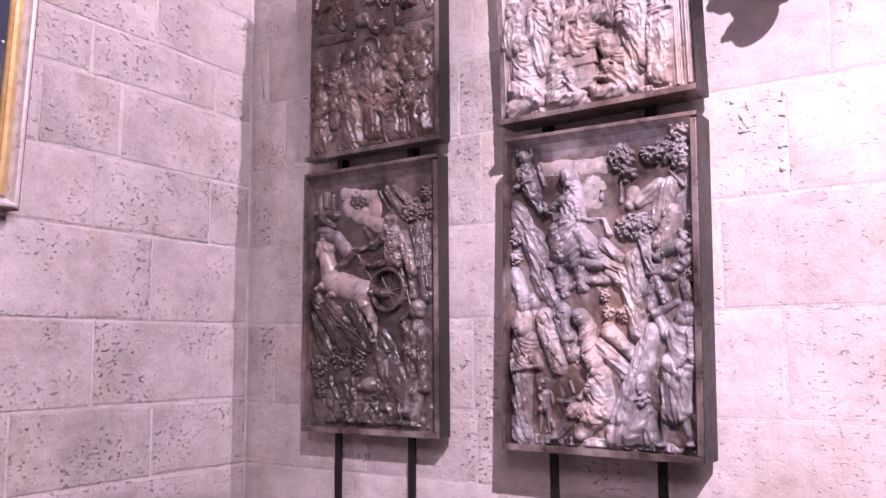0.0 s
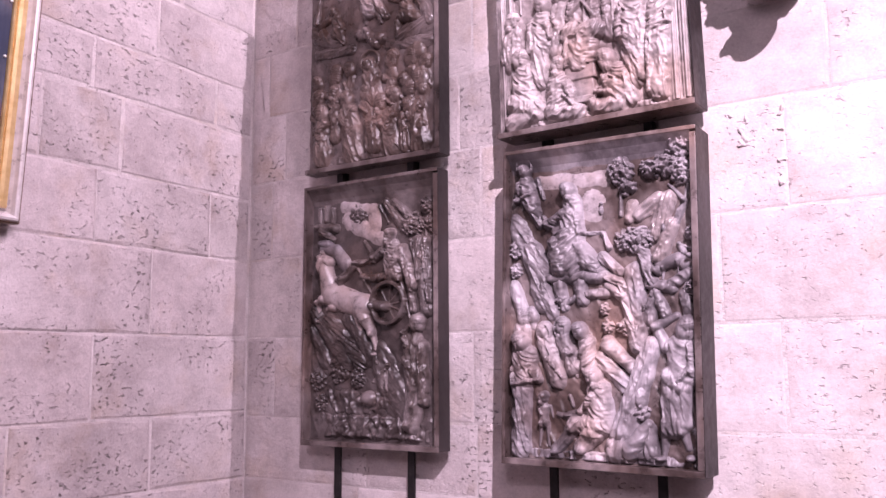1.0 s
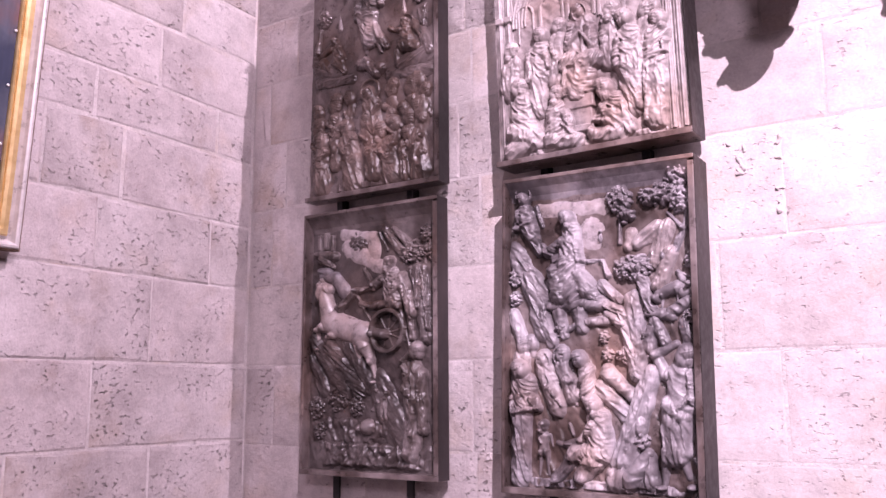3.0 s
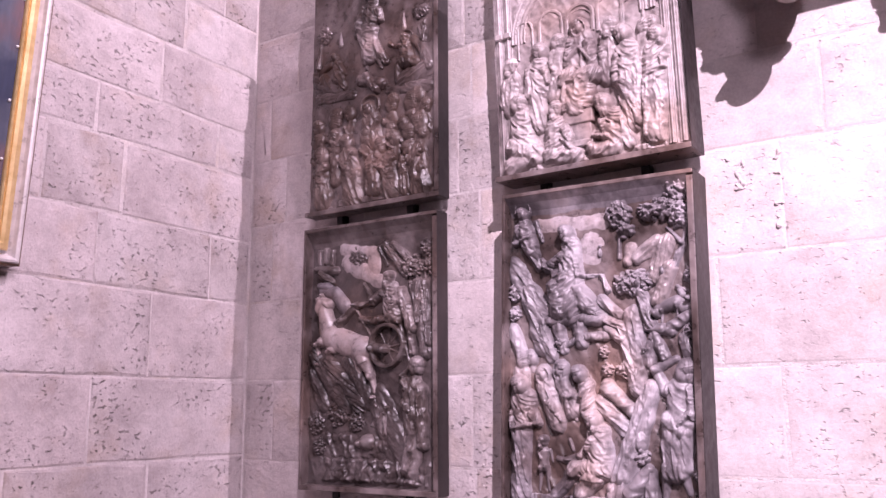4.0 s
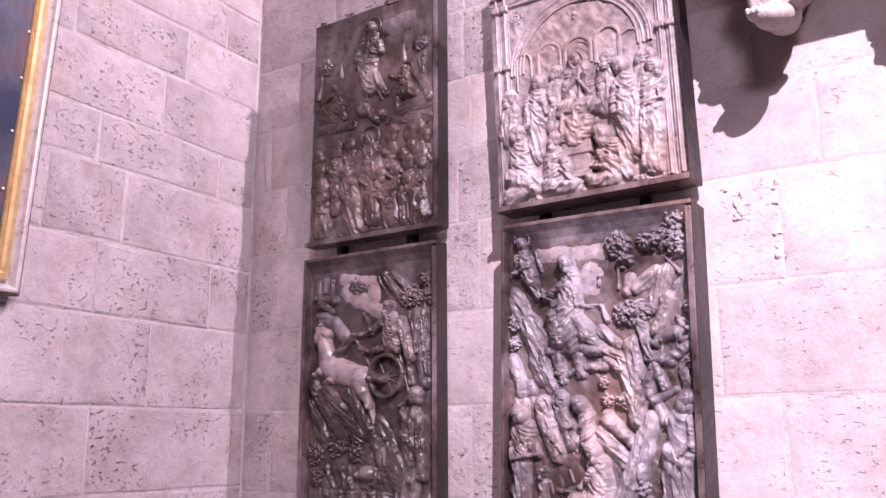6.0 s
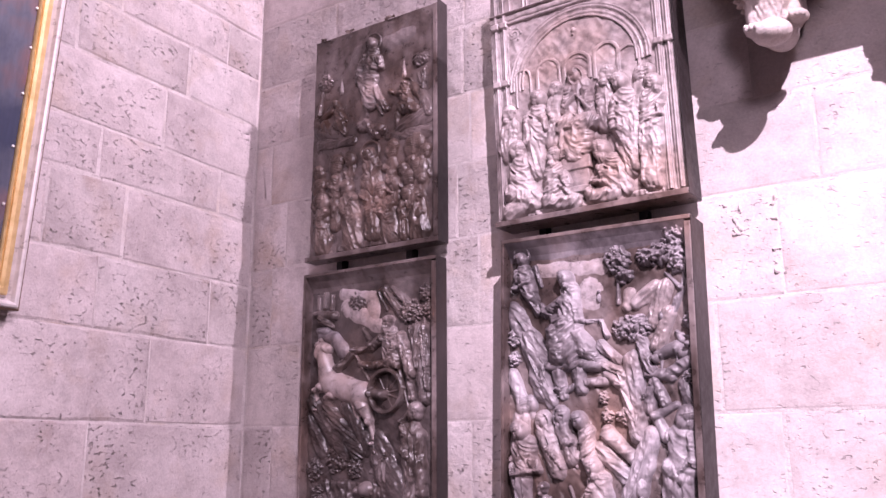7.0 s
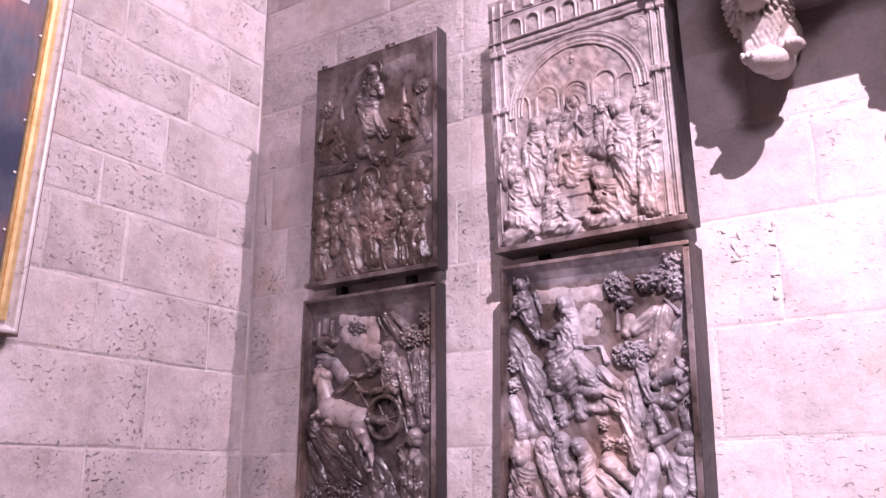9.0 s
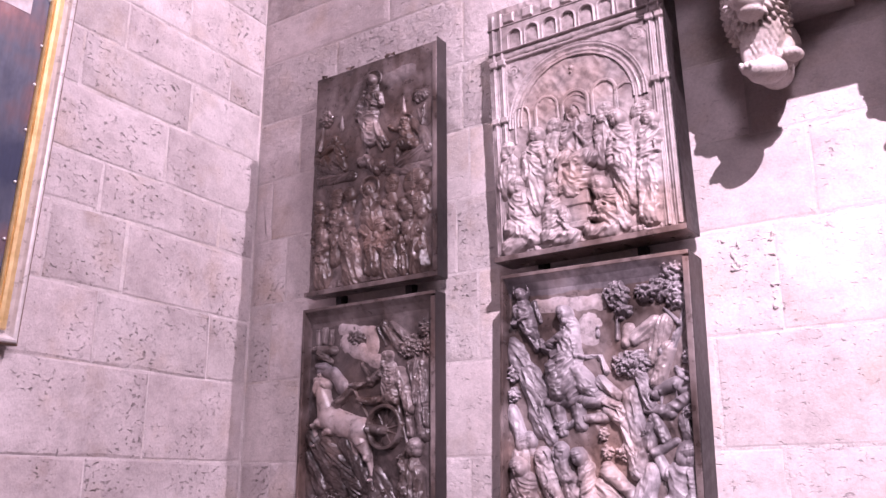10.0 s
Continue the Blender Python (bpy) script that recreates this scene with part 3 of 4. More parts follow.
carve(crag, "carved_rock", L((0.430, 0.578), (0.458, 0.413), 0.029, 0.033, 0.034, 2.4, 0, 3), L((0.398, 0.531), (0.447, 0.356), 0.024, 0.029, 0.042, 2, 0, 4), L((0.464, 0.451), (0.447, 0.366), 0.022, 0.033, 0.044, 2, 0, 5), L((0.490, 0.489), (0.479, 0.432), 0.020, 0.026, 0.04, 2, 0, 6))
carve(crag, "carved_rock", L((0.348, 0.367), (0.426, 0.295), 0.028, 0.022, 0.056, 0, 0.04, 3), L((0.331, 0.318), (0.404, 0.242), 0.033, 0.029, 0.03, 2, 0, 4))
carve(crag, "carved_rock", L((0.488, 0.356), (0.392, 0.110), 0.033, 0.043, 0.042, 2.6, 0, 9), L((0.462, 0.300), (0.445, 0.206), 0.022, 0.029, 0.048, 2, 0, 7), L((0.434, 0.187), (0.371, 0.053), 0.022, 0.033, 0.05, 2, 0, 6))
carve(crag, "carved_rock", L((0.474, 0.133), (0.422, 0.065), 0.020, 0.039, 0.05, 0, 0.035, 5), L((0.482, 0.128), (0.477, 0.059), 0.016, 0.029, 0.052, 1.6, 0, 4), L((0.360, 0.071), (0.482, 0.046), 0.026, 0.022, 0.04, 0, 0.03, 3))
carve(crag, "carved_rock", L((0.516, 0.786), (0.453, 0.743), 0.029, 0.024, 0.026, 2, 0, 3), L((0.546, 0.783), (0.504, 0.690), 0.029, 0.029, 0.030, 2.4, 0, 4), L((0.555, 0.705), (0.513, 0.612), 0.026, 0.026, 0.036, 2, 0, 5), L((0.433, 0.775), (0.422, 0.736), 0.022, 0.018, 0.024, 1.6, 0, 6), stone=ALABASTER_MILKY)
carve(crag, "carved_rock", L((0.481, 0.537), (0.551, 0.524), 0.016, 0.020, 0.05, 0, 0.03, 3), L((0.551, 0.534), (0.615, 0.568), 0.020, 0.020, 0.05, 0, 0.03, 4), L((0.501, 0.507), (0.529, 0.450), 0.022, 0.020, 0.034, 2, 0, 5), L((0.589, 0.504), (0.607, 0.448), 0.020, 0.024, 0.03, 2, 0, 6), L((0.462, 0.644), (0.491, 0.546), 0.020, 0.024, 0.04, 2, 0, 7))
carve(crag, "carved_animal", L((0.517, 0.588), (0.572, 0.606), 0.020, 0.022, 0.052), B((0.510, 0.574), 0.013, 0.016, 0.052), L((0.572, 0.599), (0.571, 0.561), 0.0079, 0.0059, 0.046), L((0.527, 0.582), (0.523, 0.549), 0.0079, 0.0059, 0.046))
carve(crag, "carved_animal", L((0.591, 0.588), (0.616, 0.596), 0.020, 0.017, 0.052), L((0.587, 0.626), (0.573, 0.651), 0.013, 0.0079, 0.05), B((0.611, 0.611), 0.014, 0.013, 0.053), L((0.573, 0.651), (0.621, 0.629), 0.0049, 0.0049, 0.05))
carve(crag, "carved_animal", B((0.534, 0.697), 0.015, 0.022, 0.036))
carve(crag, "carved_animal", B((0.330, 0.770), 0.0088, 0.017, 0.022), B((0.331, 0.790), 0.0069, 0.0069, 0.024))
carve(crag, "carved_tree", L((0.395, 0.749), (0.396, 0.839), 0.010, 0.0069, 0.044), *lumps((0.394, 0.885), 0.041, 0.039, 40, 0.011, 0.052, 3), *lumps((0.418, 0.831), 0.026, 0.024, 14, 0.010, 0.05, 4))
carve(crag, "carved_tree", L((0.554, 0.691), (0.596, 0.774), 0.015, 0.012, 0.05, 1.5, 0, 3), L((0.596, 0.774), (0.547, 0.827), 0.010, 0.0059, 0.05), L((0.596, 0.774), (0.609, 0.844), 0.0088, 0.0059, 0.05), *lumps((0.580, 0.946), 0.039, 0.041, 36, 0.012, 0.05, 5), *lumps((0.523, 0.884), 0.065, 0.031, 46, 0.012, 0.054, 6), *lumps((0.588, 0.866), 0.033, 0.041, 30, 0.012, 0.05, 8))
carve(crag, "carved_tree", L((0.481, 0.566), (0.452, 0.645), 0.013, 0.0088, 0.052, 1.5, 0, 3), *lumps((0.437, 0.671), 0.061, 0.039, 56, 0.012, 0.056, 9))
for at, r, k in (((0.027, 0.669), 0.028, 2), ((0.027, 0.600), 0.020, 3), ((0.194, 0.499), 0.022, 4), ((0.338, 0.469), 0.016, 5), ((0.349, 0.415), 0.018, 6), ((0.401, 0.414), 0.022, 7), ((0.609, 0.522), 0.024, 8), ((0.618, 0.681), 0.024, 9), ((0.444, 0.178), 0.033, 10), ((0.471, 0.465), 0.016, 11), ((0.618, 0.121), 0.016, 12)):
    carve(crag, "carved_bush", *lumps(at, r, 1.2 * r, 20, 0.32 * r, 0.046, k))
carve(crag, "carved_figure", O((0.063, 0.935), 0.029, 0.025, 0.03), L((0.063, 0.881), (0.088, 0.808), 0.033, 0.031, 0.038, 0, 0.016, 3), L((0.082, 0.820), (0.118, 0.742), 0.028, 0.016, 0.036, 2, 0, 4), L((0.045, 0.877), (0.032, 0.825), 0.014, 0.014, 0.042, 0, 0.013, 2), L((0.032, 0.825), (0.094, 0.840), 0.012, 0.0088, 0.046), L((0.106, 0.887), (0.130, 0.826), 0.014, 0.0079, 0.026, 2, 0, 5), H((0.066, 0.918), 0.024, 0.046, 4))
carve(crag, "carved_figure", L((0.235, 0.799), (0.226, 0.712), 0.035, 0.045, 0.044, 0, 0.017, 3), L((0.206, 0.766), (0.148, 0.739), 0.024, 0.020, 0.050, 0, 0.014, 5), L((0.148, 0.739), (0.128, 0.767), 0.014, 0.0088, 0.052), L((0.252, 0.761), (0.266, 0.699), 0.018, 0.016, 0.044, 0, 0.014, 7), L((0.267, 0.704), (0.335, 0.698), 0.010, 0.0088, 0.038, 1.2, 0, 6), L((0.335, 0.698), (0.357, 0.652), 0.010, 0.012, 0.036, 1.4, 0, 8),
      L((0.212, 0.687), (0.214, 0.621), 0.061, 0.069, 0.050, 0, 0.019, 8), L((0.177, 0.674), (0.200, 0.601), 0.033, 0.039, 0.054, 0, 0.018, 2), L((0.257, 0.648), (0.301, 0.600), 0.039, 0.031, 0.046, 2.4, 0, 5), L((0.301, 0.605), (0.345, 0.573), 0.022, 0.014, 0.042, 2, 0, 7), H((0.226, 0.837), 0.030, 0.058, 6))
carve(crag, "carved_figure", L((0.053, 0.405), (0.047, 0.297), 0.039, 0.039, 0.026, 3, 0, 3), H((0.056, 0.450), 0.031, 0.032, 5), H((0.092, 0.456), 0.028, 0.028, 4))
carve(crag, "carved_figure", L((0.142, 0.373), (0.182, 0.258), 0.035, 0.035, 0.038, 2.8, 0, 3), L((0.159, 0.318), (0.205, 0.268), 0.016, 0.012, 0.046, 0, 0.013, 4), H((0.137, 0.404), 0.027, 0.046, 4, True))
carve(crag, "carved_figure", L((0.199, 0.383), (0.233, 0.298), 0.033, 0.033, 0.034, 2.6, 0, 5), L((0.216, 0.338), (0.266, 0.338), 0.017, 0.014, 0.044, 0, 0.013, 6), H((0.196, 0.418), 0.027, 0.042, 5, True))
carve(crag, "carved_figure", L((0.283, 0.367), (0.288, 0.299), 0.028, 0.033, 0.044, 0, 0.016, 5), L((0.277, 0.357), (0.238, 0.308), 0.016, 0.011, 0.050), L((0.238, 0.308), (0.244, 0.269), 0.011, 0.0088, 0.046), H((0.264, 0.402), 0.030, 0.054, 8))
carve(crag, "carved_figure", L((0.065, 0.318), (0.059, 0.256), 0.049, 0.043, 0.048, 0, 0.017, 3), L((0.053, 0.236), (0.054, 0.044), 0.039, 0.035, 0.046, 2.8, 0, 4), L((0.101, 0.287), (0.118, 0.257), 0.018, 0.016, 0.054, 0, 0.013, 5), L((0.023, 0.287), (0.035, 0.236), 0.016, 0.016, 0.052, 0, 0.013, 6), L((0.035, 0.241), (0.118, 0.257), 0.013, 0.012, 0.056, 0, 0.012, 7), H((0.059, 0.371), 0.035, 0.060, 4))
carve(crag, "carved_figure", L((0.132, 0.172), (0.132, 0.128), 0.021, 0.019, 0.046), L((0.122, 0.127), (0.118, 0.058), 0.011, 0.0079, 0.044), L((0.144, 0.128), (0.148, 0.060), 0.011, 0.0079, 0.044), L((0.116, 0.172), (0.130, 0.152), 0.0079, 0.0069, 0.05), L((0.153, 0.178), (0.162, 0.144), 0.0079, 0.0059, 0.048), H((0.132, 0.204), 0.019, 0.050, 3), chip=0.0005)
carve(crag, "carved_figure", L((0.320, 0.226), (0.324, 0.150), 0.043, 0.045, 0.050, 0, 0.019, 3), L((0.304, 0.212), (0.265, 0.167), 0.022, 0.018, 0.057, 0, 0.014, 4), L((0.265, 0.167), (0.210, 0.155), 0.014, 0.0088, 0.058), L((0.182, 0.154), (0.243, 0.142), 0.013, 0.013, 0.046), L((0.329, 0.126), (0.248, 0.128), 0.037, 0.028, 0.055, 0, 0.018, 5), L((0.248, 0.133), (0.176, 0.051), 0.028, 0.020, 0.052, 2.2, 0, 6), L((0.308, 0.106), (0.259, 0.066), 0.033, 0.029, 0.055, 2.4, 0, 7), L((0.176, 0.046), (0.147, 0.025), 0.014, 0.0088, 0.045), L((0.221, 0.210), (0.232, 0.180), 0.010, 0.0088, 0.045), H((0.309, 0.268), 0.033, 0.062, 6))
carve(crag, "carved_figure", L((0.576, 0.351), (0.579, 0.273), 0.051, 0.049, 0.050, 0, 0.05, 3), L((0.528, 0.356), (0.499, 0.413), 0.022, 0.018, 0.052), L((0.499, 0.413), (0.564, 0.444), 0.018, 0.013, 0.056), L((0.564, 0.245), (0.557, 0.145), 0.055, 0.049, 0.048, 3.2, 0, 4), L((0.536, 0.273), (0.583, 0.237), 0.029, 0.026, 0.056, 0, 0.016, 5), L((0.608, 0.292), (0.574, 0.259), 0.018, 0.014, 0.058, 0, 0.014, 6), L((0.605, 0.355), (0.613, 0.283), 0.020, 0.018, 0.050, 0, 0.016, 7), L((0.525, 0.144), (0.517, 0.053), 0.019, 0.012, 0.046), L((0.567, 0.146), (0.589, 0.075), 0.019, 0.013, 0.048), B((0.510, 0.043), 0.019, 0.0088, 0.046), B((0.598, 0.049), 0.018, 0.012, 0.048), H((0.592, 0.402), 0.041, 0.060, 7))
rock(crag, 0.03, 0.018, 0.97, 0.055, 0.036, 27, 0.1)

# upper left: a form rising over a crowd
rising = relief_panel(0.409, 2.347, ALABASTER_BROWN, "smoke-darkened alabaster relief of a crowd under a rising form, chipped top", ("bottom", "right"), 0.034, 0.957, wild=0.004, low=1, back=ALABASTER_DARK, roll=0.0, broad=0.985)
carve(rising, "carved_cloud", B((0.270, 0.837), 0.083, 0.062, 0.010), L((0.385, 0.849), (0.508, 0.868), 0.052, 0.042, 0.011, 0, 0.05, 4), L((0.230, 0.859), (0.206, 0.788), 0.035, 0.031, 0.009, 0, 0.05, 3), stone=ALABASTER_SMOKED)
carve(rising, "carved_tower", L((0.150, 0.759), (0.152, 0.698), 0.002, 0.016, 0.014, 0, 0, 2), stone=ALABASTER_MILKY)
carve(rising, "carved_tower", L((0.469, 0.767), (0.470, 0.692), 0.002, 0.016, 0.014, 0, 0, 3), stone=ALABASTER_MILKY)
carve(rising, "carved_tree", L((0.049, 0.717), (0.037, 0.621), 0.010, 0.015, 0.024, 1.5, 0, 3), *lumps((0.059, 0.754), 0.037, 0.039, 34, 0.010, 0.027, 3))
carve(rising, "carved_tree", L((0.572, 0.692), (0.569, 0.610), 0.012, 0.013, 0.03, 1.5, 0, 3), L((0.539, 0.680), (0.557, 0.623), 0.0083, 0.0083, 0.026), *lumps((0.551, 0.737), 0.037, 0.027, 34, 0.011, 0.03, 4))
carve(rising, "carved_rock", L((0.012, 0.583), (0.150, 0.509), 0.035, 0.031, 0.020, 2, 0, 3), L((0.464, 0.482), (0.581, 0.506), 0.035, 0.042, 0.020, 3, 0, 4), L((0.557, 0.593), (0.592, 0.514), 0.025, 0.031, 0.024, 2.4, 0, 5), L((0.044, 0.489), (0.216, 0.474), 0.025, 0.025, 0.018, 2, 0, 6), L((0.404, 0.455), (0.592, 0.434), 0.027, 0.027, 0.018, 2, 0, 8))
carve(rising, "carved_cloud", L((0.260, 0.522), (0.367, 0.488), 0.027, 0.027, 0.026, 0, 0.02, 3), L((0.291, 0.531), (0.343, 0.468), 0.021, 0.021, 0.03, 2, 0, 5), B((0.379, 0.481), 0.017, 0.015, 0.026), B((0.259, 0.528), 0.017, 0.015, 0.026))
carve(rising, "carved_figure", O((0.316, 0.871), 0.042, 0.035, 0.012), L((0.313, 0.814), (0.306, 0.740), 0.039, 0.037, 0.030, 0, 0.015, 3), L((0.277, 0.813), (0.249, 0.761), 0.019, 0.021, 0.032, 0, 0.013, 2), L((0.249, 0.761), (0.234, 0.715), 0.019, 0.013, 0.026, 2, 0, 4), L((0.348, 0.794), (0.364, 0.747), 0.017, 0.013, 0.034, 0, 0.013, 5), L((0.364, 0.747), (0.326, 0.751), 0.011, 0.0093, 0.038), L((0.299, 0.721), (0.304, 0.612), 0.048, 0.042, 0.032, 0, 0.021, 6), L((0.260, 0.731), (0.302, 0.602), 0.025, 0.023, 0.034, 2.4, 0, 7), L((0.326, 0.660), (0.390, 0.571), 0.025, 0.016, 0.027, 2, 0, 8), L((0.296, 0.604), (0.290, 0.563), 0.013, 0.0093, 0.026), L((0.346, 0.592), (0.366, 0.551), 0.013, 0.0093, 0.026), H((0.316, 0.863), 0.028, 0.036, 4), stone=ALABASTER_SMOKED)
carve(rising, "carved_figure", L((0.139, 0.619), (0.148, 0.552), 0.025, 0.031, 0.026, 0, 0.014, 3), L((0.148, 0.563), (0.176, 0.514), 0.029, 0.017, 0.026, 2.2, 0, 4), L((0.105, 0.627), (0.045, 0.597), 0.019, 0.012, 0.020, 2, 0, 5), L((0.153, 0.611), (0.181, 0.567), 0.011, 0.0093, 0.03), H((0.131, 0.646), 0.019, 0.031, 4), L((0.067, 0.570), (0.109, 0.529), 0.027, 0.021, 0.024, 2, 0, 8))
carve(rising, "carved_figure", O((0.486, 0.646), 0.031, 0.025, 0.014), L((0.480, 0.617), (0.489, 0.558), 0.029, 0.035, 0.028, 0, 0.014, 3), L((0.462, 0.616), (0.420, 0.627), 0.013, 0.010, 0.03), L((0.420, 0.627), (0.403, 0.641), 0.010, 0.013, 0.026), L((0.463, 0.554), (0.534, 0.537), 0.027, 0.023, 0.031, 0, 0.016, 4), L((0.516, 0.634), (0.552, 0.584), 0.019, 0.021, 0.020, 2, 0, 5), L((0.451, 0.546), (0.440, 0.488), 0.021, 0.015, 0.024, 2, 0, 6), H((0.474, 0.642), 0.021, 0.034, 5))
carve(rising, "carved_figure", O((0.311, 0.408), 0.048, 0.038, 0.018), L((0.314, 0.356), (0.325, 0.279), 0.048, 0.050, 0.027, 2.6, 0, 3), L((0.290, 0.351), (0.309, 0.312), 0.015, 0.012, 0.032), L((0.352, 0.339), (0.332, 0.307), 0.015, 0.012, 0.032), H((0.307, 0.391), 0.028, 0.034, 4, True))
CROWD = (((0.128, 0.385), 0.037, 5), ((0.212, 0.395), 0.028, 4), ((0.411, 0.395), 0.033, 5), ((0.503, 0.386), 0.035, 7), ((0.547, 0.402), 0.031, 8), ((0.570, 0.352), 0.028, 3), ((0.480, 0.304), 0.024, 6), ((0.413, 0.290), 0.025, 9),
         ((0.050, 0.363), 0.030, 4), ((0.125, 0.315), 0.023, 3), ((0.043, 0.300), 0.034, 7), ((0.201, 0.276), 0.032, 8), ((0.443, 0.249), 0.029, 4), ((0.496, 0.265), 0.030, 5), ((0.559, 0.289), 0.039, 6), ((0.360, 0.233), 0.032, 3), ((0.076, 0.238), 0.038, 4), ((0.288, 0.287), 0.027, 5), ((0.504, 0.198), 0.029, 8))
for (u, v), r, k in CROWD:
    d = 0.017 + 0.05 * (0.5 - v)
    tip = (1 if k % 2 else -1) * 0.5 * r
    carve(rising, "carved_figure", L((u, v - 1.2 * r), (u + tip, v - 2.7 * r), 1.0 * r, 1.1 * r, 0.72 * d, 2.4, 0, k), L((u - r, v - 1.9 * r), (u + tip, v - 2.9 * r), 0.5 * r, 0.4 * r, 0.95 * d, 0, 0.013, k + 1), H((u, v), 1.2 * r, 1.15 * d, k))
for p, q, w, d, k in (((0.074, 0.195), (0.074, 0.068), 0.048, 0.034, 3), ((0.205, 0.229), (0.233, 0.056), 0.052, 0.032, 4), ((0.140, 0.250), (0.139, 0.139), 0.031, 0.026, 5), ((0.327, 0.189), (0.330, 0.081), 0.042, 0.030, 6), ((0.407, 0.176), (0.418, 0.059), 0.052, 0.035, 7), ((0.531, 0.184), (0.548, 0.054), 0.048, 0.033, 8), ((0.473, 0.165), (0.480, 0.059), 0.031, 0.027, 9)):
    (a, b), (m, n) = p, q
    carve(rising, "carved_drapery", L(p, q, 0.85 * w, 1.1 * w, d, 2.8, 0, k), L((a - 0.5 * w, b - 0.5 * w), (m, 0.5 * (b + n)), 0.6 * w, 0.7 * w, 1.06 * d, 0, 0.017, k), L((a + 0.6 * w, b), (a - 0.1 * w, b - 0.9 * w), 0.32 * w, 0.25 * w, 1.14 * d, 0, 0.013, k + 2))
rock(rising, 0.03, 0.02, 0.95, 0.06, 0.02, 43, 0.1)

for u, w, d in ((0.30, 0.02, 0.010), (0.62, 0.026, 0.013), (0.08, 0.014, 0.007)):
    c = Carving(u * W - w, 0.949, u * W + w, 0.961, 0.002)
    c.top(0.004 + 0.02 * rough(c.u, c.v, 90, int(90 * u)))
    carved(rising, "broken_edge", c, 0.002)

# upper right: a seated form under a round arch, with companions
arcade = relief_panel(1.311, 2.340, ALABASTER_PALE, "pale alabaster relief of a seated form under a round arch", ("bottom",), 0.036, 0.985, False, -0.165, 1.5, thick=0.125, roll=-0.6, broad=1.015, high=0.955)


def niche(panel, u, v0, v1, half, name="carved_niche", rim=0.26):
    """A round-headed frame with a sunk field."""
    c = Carving(u * W - 1.5 * half, v0, u * W + 1.5 * half, v1 + 0.5 * half)
    spring = v1 - half
    d = np.where(c.v > spring, np.hypot(c.u - u * W, c.v - spring), np.abs(c.u - u * W))
    c.top(np.where((d > (1 - rim) * half) & (d < 1.02 * half), 0.015, 0))
    return carved(panel, name, c, 0.0005)


# the gallery over the arch: a pierced wall of round-headed openings
c = Carving(0.062, 0.802, 0.575, 0.90, 0.0024)
gap = np.full_like(c.u, 9.0)
for k in range(7):
    u = 0.111 + 0.0675 * k
    gap = np.minimum(gap, np.where(c.v > 0.853, np.hypot(c.u - u, c.v - 0.853), np.abs(c.u - u)))
c.top(np.where(gap > 0.0225, 0.019 + 0.004 * (np.abs(gap - 0.0265) < 0.003), 0))
carved(arcade, "carved_gallery", c, 0.0006)
for k in range(7):
    u = 0.09 + 0.074 * k
    carve(arcade, "carved_battlement", K((u, 0.935), 0.022, 0.022, 0.02), chip=0.0005)
for v, t, d in ((0.752, 0.016, 0.016), (0.772, 0.024, 0.010), (0.797, 0.009, 0.020), (0.898, 0.010, 0.018)):
    c = Carving(0.006, v, W - 0.006, v + t, 0.002)
    c.top(0.006 + d * np.sqrt(np.clip(1 - ((c.v - v - t / 2) / (0.52 * t)) ** 2, 0, 1)) + (0.003 * (wavy(c.u, c.v, 70, 4) - 0.5) if t > 0.02 else 0))
    carved(arcade, "carved_cornice", c, 0.0006)
for u, foot in ((0.026, 0.03), (0.058, 0.03), (0.590, 0.03), (0.622, 0.03)):
    c = Carving(u - 0.014, foot, u + 0.014, 0.96, 0.0025)
    x = (c.u - u) / 0.013
    c.top(np.where(np.abs(x) < 1, 0.010 + 0.012 * np.abs(np.cos(2.5 * x)), 0))
    c.top(np.where((np.abs(x) < 1.05) & (np.abs(c.v - 0.53) < 0.010), 0.028, 0))
    c.top(np.where((np.abs(x) < 1.05) & (np.abs(c.v - 0.755) < 0.012), 0.029, 0))
    carved(arcade, "carved_pilaster", c, 0.0005)
c = Carving(0.06, 0.49, 0.58, 0.76, 0.0025)
d = np.hypot(c.u - 0.318, c.v - 0.503)
c.top(np.where((d > 0.196) & (d < 0.246), 0.012 + 0.006 * (d > 0.232) + 0.004 * (d < 0.205) + 0.002 * np.cos((d - 0.2) * 420), 0))
carved(arcade, "carved_arch", c, 0.0007)
for u, v in ((0.095, 0.715), (0.548, 0.715)):
    c = Carving(u - 0.04, v - 0.04, u + 0.04, v + 0.04)
    a, d = np.arctan2(c.v - v, c.u - u), np.hypot(c.u - u, c.v - v)
    c.top(np.where(d < 0.026 + 0.006 * np.cos(6 * a), 0.010 + 0.005 * np.cos(d * 500 + 2 * a), 0))
    carved(arcade, "carved_rosette", c)
for at, r, foot in (((0.119, 0.538), 0.030, 0.109), ((0.212, 0.538), 0.045, 0.099), ((0.315, 0.528), 0.051, 0.059), ((0.418, 0.539), 0.046, 0.079), ((0.490, 0.512), 0.040, 0.069)):
    u, v = at
    niche(arcade, u / W, v - foot, v + r, r)
carve(arcade, "carved_bird", B((0.311, 0.661), 0.011, 0.014, 0.018), L((0.309, 0.657), (0.282, 0.671), 0.0089, 0.0040, 0.014), L((0.314, 0.660), (0.341, 0.664), 0.0089, 0.0040, 0.014), B((0.308, 0.645), 0.0059, 0.0059, 0.02))
